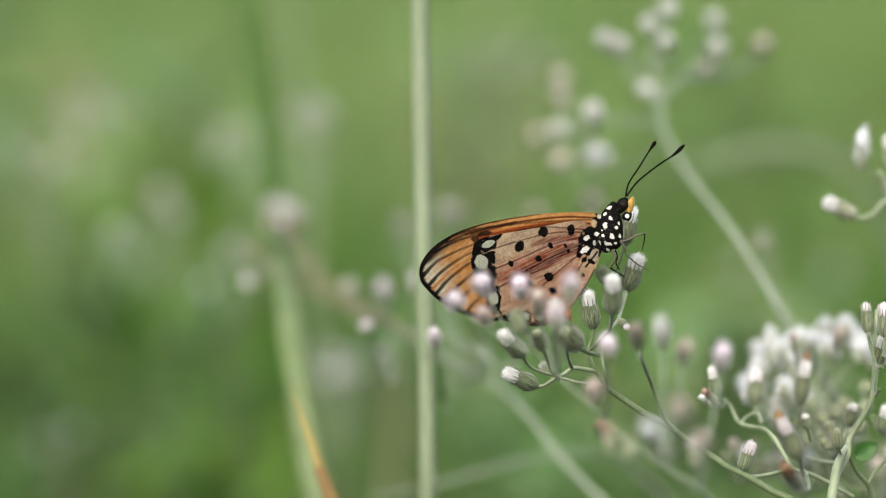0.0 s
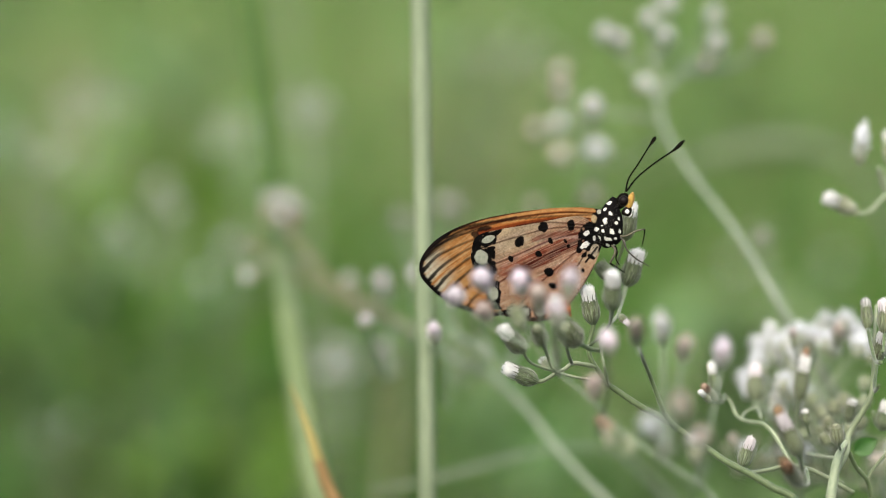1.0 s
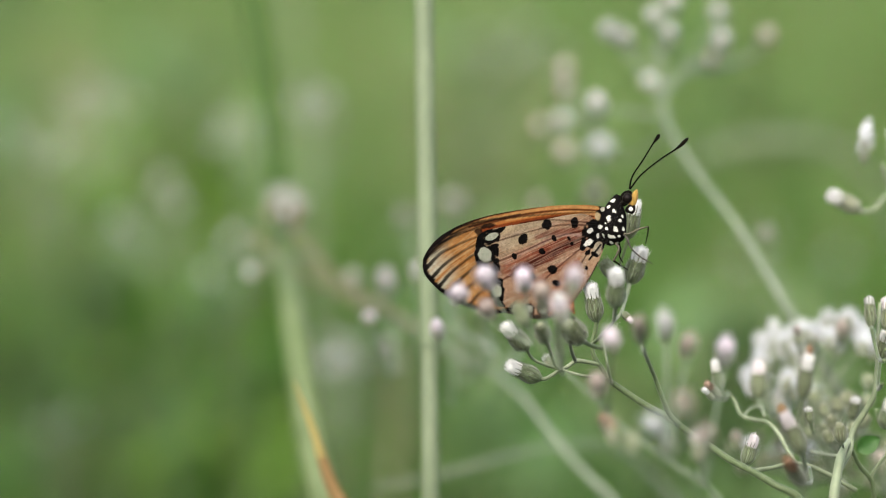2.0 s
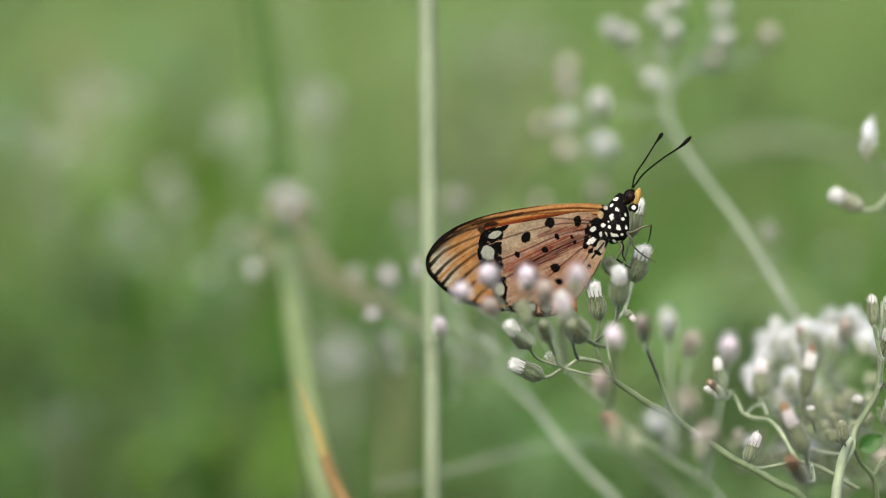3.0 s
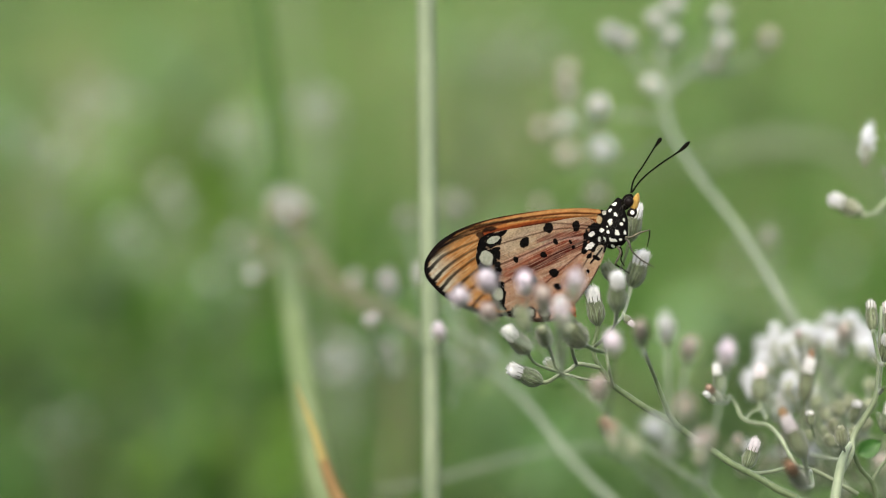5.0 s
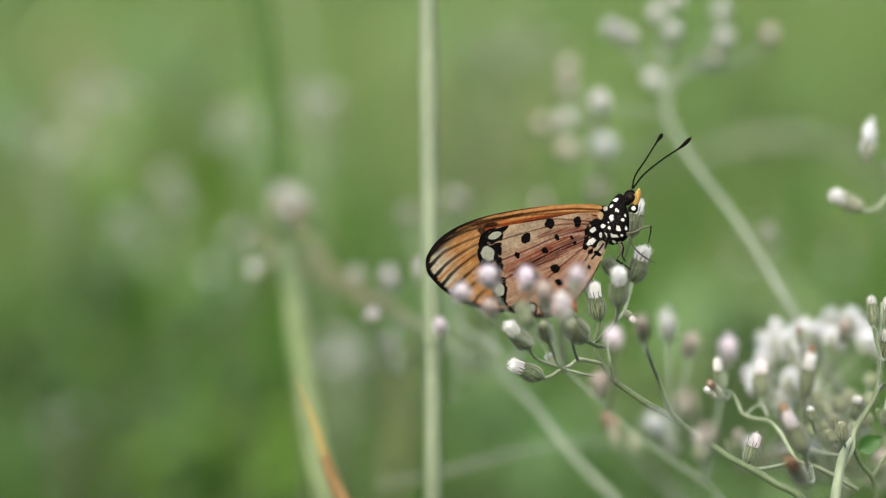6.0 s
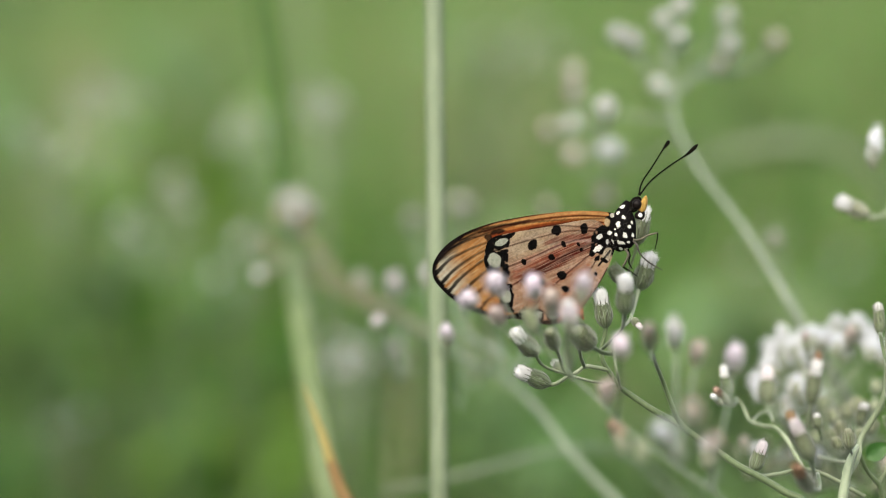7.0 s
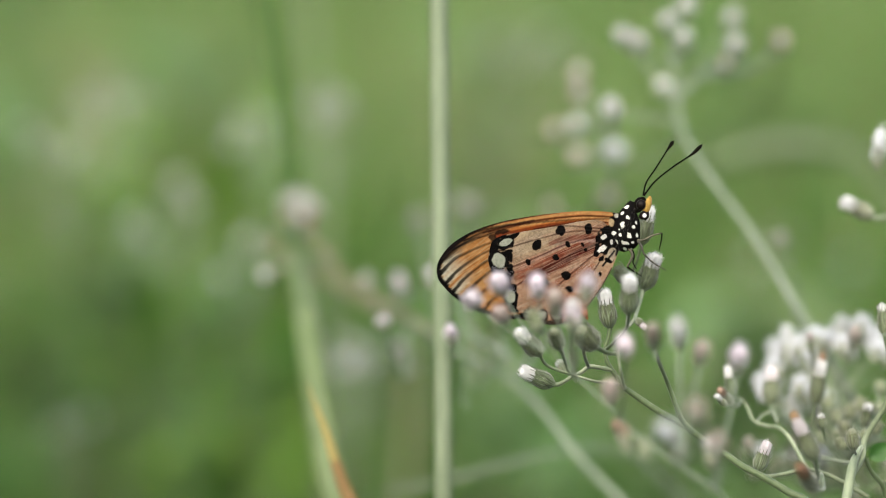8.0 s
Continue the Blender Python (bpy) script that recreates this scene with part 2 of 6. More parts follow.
def cup_mesh(seed, dark=1.0, tint=(1, 1, 1)):
    """Five whorls of narrow overlapping bracts, the inner ones reaching up over the brush."""
    rng = random.Random(seed)
    verts, faces = lathe(CUP, 12)
    colours = [GREEN_CUP * 0.9] * len(verts)
    zs, rs = [c[0] for c in CUP[:-2]] + [0.56, 0.75], [c[1] for c in CUP[:-2]] + [0.385, 0.40]
    for whorl, (count, z0, z1, broad) in enumerate(((8, 0.0, 0.20, 0.28), (9, 0.04, 0.32, 0.24), (10, 0.10, 0.44, 0.20), (12, 0.17, 0.64, 0.14), (12, 0.24, 0.78, 0.10))):
        for k in range(count):
            turn = 2 * math.pi * (k + 0.5 * (whorl % 2)) / count + rng.uniform(-0.10, 0.10)
            top = z1 + rng.uniform(-0.05, 0.05)
            shade, loose = rng.uniform(0.75, 1.3), rng.random() ** 2
            first = len(verts)
            for i in range(6):
                t = i / 5
                z = z0 + (top - z0) * t
                r = np.interp(z, zs, rs) + 0.016 + 0.006 * (4 - whorl) + 0.05 * loose * t ** 3
                half = broad * (1 - t ** 2.2) + 0.015
                for j in (-1, -0.5, 0.5, 1):
                    a = turn + half * j
                    rr = r + (0.010 if abs(j) < 0.8 else 0)
                    verts.append((rr * math.cos(a), rr * math.sin(a), z))
                    c = (GREEN_CUP if abs(j) < 0.8 else PALE_CUP) * shade
                    q = min(1, max(0, (t - 0.45) / 0.5)) * min(1, dark * (0.4 + 0.2 * whorl)) * (1 if abs(j) < 0.8 else 0.75)
                    colours.append(c * (1 - q) + TIP_CUP * q)
            for i in range(5):
                b = first + 4 * i
                faces += [(b + q, b + q + 1, b + q + 5, b + q + 4) for q in range(3)]
    # pale cobwebby hair
    for k in range(150):
        a, z = rng.uniform(0, 2 * math.pi), rng.uniform(0.02, 0.6)
        r, h, lean = np.interp(z, zs, rs) + 0.03, rng.uniform(0.05, 0.13), rng.uniform(-0.5, 0.5)
        first = len(verts)
        verts += [(r * math.cos(a - 0.022), r * math.sin(a - 0.022), z), (r * math.cos(a + 0.022), r * math.sin(a + 0.022), z), ((r + h) * math.cos(a + lean * h), (r + h) * math.sin(a + lean * h), z + rng.uniform(0.0, 0.07))]
        faces.append((first, first + 1, first + 2))
        colours += [HAIR / np.array(tint)] * 3
    return mesh("cup", verts, faces, BRACT, np.array(colours) * np.array(tint))


def brush_mesh(seed, material, top=1.0, flare=0.42, count=300):
    """Bristles in a tight ragged brush, in a few locks that lean apart."""
    rng = random.Random(seed)
    lift = top - 0.5
    verts, faces = lathe([(0.40, 0.26), (0.5 + 0.2 * lift, 0.30), (0.5 + 0.5 * lift, flare * 0.84), (0.5 + 0.74 * lift, flare * 0.86), (0.5 + 0.86 * lift, flare * 0.5)], 10)
    locks = [(rng.uniform(-0.09, 0.09), rng.uniform(-0.09, 0.09), rng.uniform(0.88, 1.06)) for _ in range(9)]
    for i in range(count):
        a, q = rng.uniform(0, 2 * math.pi), math.sqrt(rng.random())
        dx, dy, tall = locks[int(a / 2 / math.pi * 9) % 9]
        r0, r1 = 0.30 * q, (flare + 0.02) * q * rng.uniform(0.85, 1.12)
        z1 = 0.5 + lift * tall * rng.uniform(0.84, 1.04) * (1 - 0.16 * q * q)
        w = 0.013
        twist = a + rng.uniform(-0.5, 0.5)
        c, s, c1, s1 = math.cos(a), math.sin(a), math.cos(twist), math.sin(twist)
        b = len(verts)
        for x, y, z, wide in ((r0 * c, r0 * s, 0.46, w), (((r0 + r1) / 2 + 0.025) * c, ((r0 + r1) / 2 + 0.025) * s, (0.46 + z1) / 2, w), (r1 * 0.5 * (c + c1) + dx, r1 * 0.5 * (s + s1) + dy, z1, w * 0.45)):
            verts += [(x - wide * s, y + wide * c, z), (x + wide * s, y - wide * c, z), (x + wide * c, y + wide * s, z)]
        for k in (0, 3):
            faces += [(b + k + i0, b + k + i1, b + k + 3 + i1, b + k + 3 + i0) for i0, i1 in ((0, 1), (1, 2), (2, 0))]
    return mesh("pappus", verts, faces, material)


def puff_mesh(seed, material, count=230, core=1.0, reach=1.18):
    """A fully opened head: bristles all round."""
    rng = random.Random(seed)
    verts, faces = lathe([(0.42, 0.2 * core), (0.55, 0.42 * core), (0.7, 0.5 * core), (0.86, 0.42 * core), (0.95, 0.2 * core)], 12)
    for i in range(count):
        u, a = rng.uniform(-0.75, 1), rng.uniform(0, 2 * math.pi)
        d = np.array((math.sqrt(1 - u * u) * math.cos(a) * 0.66, math.sqrt(1 - u * u) * math.sin(a) * 0.66, u * 0.42)) * rng.uniform(0.62, reach)
        o = np.array((0, 0, 0.6)) + d * 0.25
        s = np.cross(d, (0.2, 0.5, 0.7))
        s = s / (np.linalg.norm(s) + 1e-9) * 0.014
        b = len(verts)
        for q in (o, o + d):
            verts += [tuple(q + s), tuple(q - s), tuple(q + np.cross(d, s) * 1.2)]
        faces += [(b + i0, b + i1, b + 3 + i1, b + 3 + i0) for i0, i1 in ((0, 1), (1, 2), (2, 0))]
    return mesh("pappus", verts, faces, material)


CUPS = [cup_mesh(s, 1.9, (1.02, 1.12, 1.06)) for s in range(4)]
DULL_CUPS = [cup_mesh(s + 20, 1.3) for s in range(2)]
LIGHT_CUPS = [cup_mesh(s + 40, 0.12, (2.15, 2.05, 2.45)) for s in range(3)]
SOFT_CUPS = [cup_mesh(s + 60, 0.9, (1.35, 1.45, 1.45)) for s in range(2)]
YOUNG_CUPS = [cup_mesh(s + 50, 0.3, (1.85, 1.85, 2.0)) for s in range(2)]
PUFF = surface("pappus_open", (0.60, 0.63, 0.65), (0.75, 0.775, 0.80), 5, rough=0.85, bump=0.2, glow_through=0.25, spread=0.35)
BRUSHES = {
    "white": [brush_mesh(s, PAPPUS, 1.0, 0.34) for s in range(4)],
    "rust": [brush_mesh(s, RUST, 0.95, 0.34) for s in range(3)],
    "dull": [brush_mesh(s, DULL, 1.0, 0.5) for s in range(3)],
    "puff": [puff_mesh(s, PUFF) for s in range(3)],
    "dull_puff": [puff_mesh(s, DUST) for s in range(2)],
    "frayed": [brush_mesh(s + 7, PINK, 1.04, 0.29) for s in range(2)],
    "tipped": [brush_mesh(s, PAPPUS, 0.82, 0.36) for s in range(2)],
    "cloud": [puff_mesh(s + 3, PUFF, 340, 0.9, 1.2) for s in range(3)],
    "snow": [puff_mesh(s + 3, PAPPUS, 300) for s in range(3)],
    "beige": [puff_mesh(s + 9, BEIGE) for s in range(2)],
    "brown": [brush_mesh(s, BROWN, 0.95, 0.36) for s in range(2)],
    "rosy": [puff_mesh(s + 5, ROSE) for s in range(3)],
    "blush": [brush_mesh(s, PINK, 0.98, 0.40) for s in range(2)],
    "plump": [brush_mesh(s, PAPPUS, 1.0, 0.46) for s in range(3)],
    "young": [brush_mesh(s, GREEN_TIP, 0.74, 0.28, 30) for s in range(2)],
    "green": [brush_mesh(s, GREEN_TIP, 0.72, 0.26, 30) for s in range(2)],
}
HEAD_LABEL = {"tipped": "slim green bud with a white tip", "cloud": "open white fluffy head", "frayed": "frayed pinkish-white bud", "snow": "open white head", "beige": "fading beige-pink head", "brown": "withered dull brown head", "white": "white-tufted bud", "rust": "withered rust-brown head", "dull": "dull greyish head", "puff": "open white fluffy head", "dull_puff": "faded fluffy head", "green": "closed green bud", "plump": "plump white bud", "blush": "pale pink bud", "rosy": "opening pinkish-white head", "young": "young pale green bud"}
heads_made = [0]


def flower(plant, base, tip, width, kind):
    """A flower head from base to tip (metres), width in mm."""
    i = heads_made[0] = heads_made[0] + 1
    root, base, tip = np.array(plant.location), np.array(base), np.array(tip)
    way = Vector(tip - base)
    turn = way.to_track_quat("Z", "Y").to_matrix().to_4x4() @ Matrix.Rotation(i * 2.4, 4, "Z")
    w = width / 1000
    at = Matrix.Translation(Vector(base - root)) @ turn @ Matrix.Diagonal((w, w, way.length, 1))
    cups = DULL_CUPS if kind in ("rust", "dull_puff") else SOFT_CUPS if kind in ("blush", "frayed") else LIGHT_CUPS if kind in ("dull", "plump", "puff", "rosy", "brown", "beige", "snow", "cloud") else YOUNG_CUPS if kind == "young" else CUPS
    cup = part("flower_head", cups[i % len(cups)], plant, HEAD_LABEL[kind], at)
    part("pappus", BRUSHES[kind][i % len(BRUSHES[kind])], cup)
    return cup


def sprig(plant, joint, base, tip, width, kind, thick=0.45, material=None, bow=0.15, short=1.0):
    """A flower head with its own pedicel from the joint; short: the share of the way from base to tip that the head takes up."""
    j, b, t = np.array(joint), np.array(base), np.array(tip)
    b, t = (b + t) / 2 - (t - b) * (0.5 * short - (1 - short) * 0.15), (b + t) / 2 + (t - b) * (0.5 * short + (1 - short) * 0.15)
    way = (t - b) / np.linalg.norm(t - b)
    mid = (j + b) / 2 - way * np.linalg.norm(b - j) * bow
    stalk(plant, "pedicel", [j, mid, b + way * 0.0003], [thick, thick * 0.9, thick * 0.95], material or STEM, 6, 6)
    return flower(plant, b, t, width, kind)


# ---- ground and meadow ----
def make_ground():
    n, size = 60, 300.0
    edge = np.sign(np.linspace(-1, 1, n)) * np.abs(np.linspace(-1, 1, n)) ** 3 * size
    verts = [(x, y + 3, 0.012 * noise.noise((x * 1.7, y * 1.7, 0)) if abs(x) < 9 and abs(y) < 9 else 0) for y in edge for x in edge]
    faces = [(j * n + i, j * n + i + 1, (j + 1) * n + i + 1, (j + 1) * n + i) for j in range(n - 1) for i in range(n - 1)]
    ob = new("ground", mesh("ground", verts, faces, GROUND))
    tagged(ob, label="mossy green meadow soil under the grass", category="ground", kind="structure")


def blades(name, count, seed, material, height, width, lean, area, label):
    """Curved grass blades; thick in the middle of the meadow and thinning out all round. area: spread of x, y from, y to, soft edge."""
    rng = np.random.default_rng(seed)
    wide, y0, y1, edge = area
    y = y0 + (y1 - y0) * rng.random(count) + edge * rng.normal(0, 1, count)
    x = wide * rng.normal(0, 1, count) * (0.7 + 0.1 * np.abs(y))
    h = rng.uniform(*height, count) * (0.75 + 0.5 * rng.random(count))
    w = rng.uniform(*width, count) / 2
    a = rng.uniform(0, 2 * math.pi, count)
    l = rng.uniform(*lean, count) * h
    face = rng.uniform(0, math.pi, count)
    verts = np.zeros((count, 7, 3))
    for i, (t, k) in enumerate(((0, 0.8), (0.4, 1.0), (0.75, 0.7))):
        cx, cy, cz = x + np.cos(a) * l * t ** 2, y + np.sin(a) * l * t ** 2, h * (t - 0.22 * (l / h) * t ** 2) - (0.02 if i == 0 else 0)
        for j, sgn in enumerate((-1, 1)):
            verts[:, 2 * i + j] = np.stack([cx + sgn * np.cos(face) * w * k, cy + sgn * np.sin(face) * w * k, cz], 1)
    verts[:, 6] = np.stack([x + np.cos(a) * l, y + np.sin(a) * l, h * (1 - 0.22 * l / h)], 1)
    b = np.arange(count) * 7
    quads = np.concatenate([np.stack([b, b + 1, b + 3, b + 2], 1), np.stack([b + 2, b + 3, b + 5, b + 4], 1)])
    tris = np.stack([b + 4, b + 5, b + 6], 1)
    data = mesh(name, verts.reshape(-1, 3).tolist(), quads.tolist() + tris.tolist(), material, smooth=True)
    return tagged(new(name, data), label=label, category="grass", kind="stuff")


GROUND = surface("ground_moss", (0.022, 0.048, 0.010), (0.06, 0.098, 0.024), 2.2, rough=0.95, bump=0.5, spread=0)
make_ground()
# light gradient put into the grass colours: darker near by, brighter beyond 3 m
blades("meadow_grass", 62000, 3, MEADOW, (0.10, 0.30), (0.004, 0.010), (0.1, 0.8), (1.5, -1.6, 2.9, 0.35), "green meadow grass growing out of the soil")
blades("light_grass", 90000, 5, FAR_MEADOW, (0.14, 0.34), (0.005, 0.011), (0.1, 0.9), (1.7, 3.0, 13.0, 0.4), "meadow grass further out, its yellow-green brightened to look less shaded")
blades("dry_grass", 6500, 4, STRAW, (0.15, 0.36), (0.002, 0.005), (0.1, 0.9), (1.5, -1.0, 9.0, 0.5), "thin straw-coloured grass among the green")


def dry_tuft(root, height, seed):
    """A bunch of dead upright grass."""
    rng = np.random.default_rng(seed)
    p = thing("dry_grass_tuft", root, "tuft of faded brownish grass standing in the meadow", "grass", "dry tufts")
    for i in range(26):
        a, r, h = rng.uniform(0, 6.28), rng.uniform(0.0, 0.03), height * rng.uniform(0.7, 1.0)
        out = np.array((math.cos(a), math.sin(a), 0))
        base = np.array(root) + out * r - (0, 0, 0.01)
        stalk(p, "blade", [base, base + out * 0.02 + (0, 0, h * 0.6), base + out * rng.uniform(0.04, 0.12) + (0, 0, h)], [1.6, 1.5, 0.3], TUFT, 5, 4)


def lance_leaf(length, width, material):
    verts, faces, n = [], [], 7
    for i in range(n + 1):
        t = i / n
        half = width / 2 * (math.sin(math.pi * t ** 0.75) ** 0.9 if 0 < t < 1 else 0) + 0.0003
        z, x = length * (t - 0.45 * t * t), length * 0.75 * t ** 1.6
        verts += [(x, -half, z + half * 0.3), (x, 0, z), (x, half, z + half * 0.3)]
    for i in range(n):
        faces += [(3 * i, 3 * i + 1, 3 * i + 4, 3 * i + 3), (3 * i + 1, 3 * i + 2, 3 * i + 5, 3 * i + 4)]
    return mesh("leaf", verts, faces, material)


def leafy_weed(root, height, spread, count, material, seed, label):
    """A bushy low weed: a stem with lance-shaped leaves all the way up."""
    rng = random.Random(seed)
    p = thing("leafy_weed", root, label, "plant", "leafy weeds")
    stalk(p, "main_stem", [np.array(root) - (0, 0, 0.01), np.array(root) + (0.01, 0, height * 0.5), np.array(root) + (0, 0.01, height)], [3, 2.5, 1.2], STEM, 6, 5)
    leaves = [lance_leaf(0.10, 0.028, material), lance_leaf(0.075, 0.026, material)]
    for i in range(count):
        z = height * (0.15 + 0.85 * i / count)
        r = spread * rng.random() * (1.1 - 0.6 * i / count)
        a = i * 2.4 + rng.uniform(-0.4, 0.4)
        at = Matrix.Translation((r * math.cos(a), r * math.sin(a), z)) @ Matrix.Rotation(a, 4, "Z") @ Matrix.Rotation(rng.uniform(-0.3, 0.6), 4, "Y") @ Matrix.Scale(rng.uniform(0.7, 1.3), 4)
        part("leaf", leaves[i % 2], p, at=at)


DARKER, FRESHER, GREYER = "dark green bushy weed standing in the grass", "fresh green leafy weed standing in the grass", "mid-green leafy weed standing in the grass"
leafy_weed((-0.215, 1.62, 0), 0.39, 0.10, 34, BROAD_LEAF, 1, DARKER)
leafy_weed((-0.31, 1.75, 0), 0.295, 0.10, 30, BROAD_LEAF, 2, DARKER)
leafy_weed((-0.10, 1.95, 0), 0.22, 0.10, 30, BROAD_LEAF, 3, DARKER)
leafy_weed((-0.02, 2.10, 0), 0.22, 0.10, 30, BROAD_LEAF, 9, DARKER)
leafy_weed((-0.16, 1.95, 0), 0.42, 0.08, 26, FRESH_LEAF, 5, FRESHER)
leafy_weed((-0.23, 2.20, 0), 0.47, 0.09, 26, GREY_LEAF, 7, GREYER)
leafy_weed((-0.42, 2.40, 0), 0.50, 0.10, 26, GREY_LEAF, 8, GREYER)
leafy_weed((0.02, 2.60, 0), 0.44, 0.10, 26, GREY_LEAF, 10, GREYER)


dry_tuft((0.03000, 2.78960, 0.0), 0.46, 3)
dry_tuft((-0.36134, 2.78960, 0.0), 0.47, 4)


leafy_weed((-0.15, 1.55, 0), 0.29, 0.09, 22, FRESH_LEAF, 21, FRESHER)
leafy_weed((-0.24, 1.90, 0), 0.44, 0.08, 20, FRESH_LEAF, 22, FRESHER)
leafy_weed((0.03, 1.75, 0), 0.36, 0.08, 18, GREY_LEAF, 23, GREYER)
dry_tuft((0.17286, 2.02005, 0.0), 0.37, 6)
leafy_weed((0.19, 1.55, 0), 0.27, 0.10, 24, GREY_LEAF, 32, GREYER)
leafy_weed((0.28, 1.70, 0), 0.30, 0.10, 24, GREY_LEAF, 33, GREYER)
leafy_weed((0.06, 1.60, 0), 0.26, 0.10, 24, BROAD_LEAF, 34, DARKER)
leafy_weed((0.36, 3.2, 0), 0.33, 0.16, 36, BROAD_LEAF, 35, DARKER)
leafy_weed((0.13, 1.75, 0), 0.30, 0.10, 26, GREY_LEAF, 31, GREYER)
leafy_weed((0.24, 1.80, 0), 0.30, 0.12, 26, BROAD_LEAF, 24, DARKER)


# ---- tall grass ----
def tall_culm():
    g = thing("tall_grass_stem", (-0.0032, 0.436, 0.0), "tall pale green upright grass stem rising from the meadow", "grass stem", "tall grass")
    stalk(g, "culm", [(-0.0032, 0.436, -0.01), (-0.00266, 0.42181, 0.59189), (-0.00296, 0.42670, 0.61707), (-0.00300, 0.42696, 0.61842)], [1.8, 1.6, 1.55, 1.56], CULM, 14, 14, label="lower stem joint")
    stalk(g, "culm", [(-0.00300, 0.42692, 0.61823), (-0.00304, 0.42745, 0.62094), (-0.00355, 0.43253, 0.64708), (-0.00414, 0.43987, 0.68483), (-0.00454, 0.44476, 0.71000)], [1.68, 1.70, 1.66, 1.64, 1.3], CULM, 14, 14, label="upper stem joint")


def leafy_culm():
    g = thing("sheathed_grass_stem", (-0.0225, 0.475, 0.0), "yellow-green grass stem in a leaf sheath with a dark blade above", "grass stem", "tall grass")
    stalk(g, "sheath", [(-0.0225, 0.475, -0.01), (-0.02336, 0.47071, 0.57360), (-0.02649, 0.48021, 0.58578), (-0.02896, 0.49054, 0.59700), (-0.03216, 0.50779, 0.60712), (-0.03461, 0.52894, 0.61112), (-0.03685, 0.55452, 0.61169)], [3.6, 3.5, 3.3, 3.0, 2.5, 1.9, 1.0], SHEATH, 12, 12, label="yellow-green leaf sheath")
    stalk(g, "blade", [(-0.03685, 0.55440, 0.61107), (-0.03901, 0.58020, 0.61276), (-0.04143, 0.60222, 0.62125), (-0.04518, 0.61662, 0.64290), (-0.05016, 0.63143, 0.66669), (-0.05455, 0.64475, 0.68280)], [1.0, 1.4, 2.3, 2.7, 2.7, 2.0], DARK_BLADE, 8, 8, label="dark green upper blade")


def dry_blade():
    g = thing("dry_leaf_blade", (-0.012, 0.44, 0.0), "withered orange-brown pointed grass blade", "grass blade")
    root = np.array(g.location)
    pts = [np.array(p) - root for p in ((-0.012, 0.44, 0.0), (-0.01521, 0.42615, 0.58017), (-0.02062, 0.42873, 0.59343), (-0.02352, 0.43039, 0.60198), (-0.02542, 0.43134, 0.60689), (-0.02702, 0.43211, 0.61082))]
    data = tube("blade", pts, [2.0, 1.7, 1.25, 0.75, 0.42, 0.08], DRY_BLADE, 6, 10, tint=lambda t: (0.62, 0.55, 0.65) if t < 0.5 else (0.92, 1.06, 1.1))
    part("blade", data, g)


tall_culm()
leafy_culm()
dry_blade()


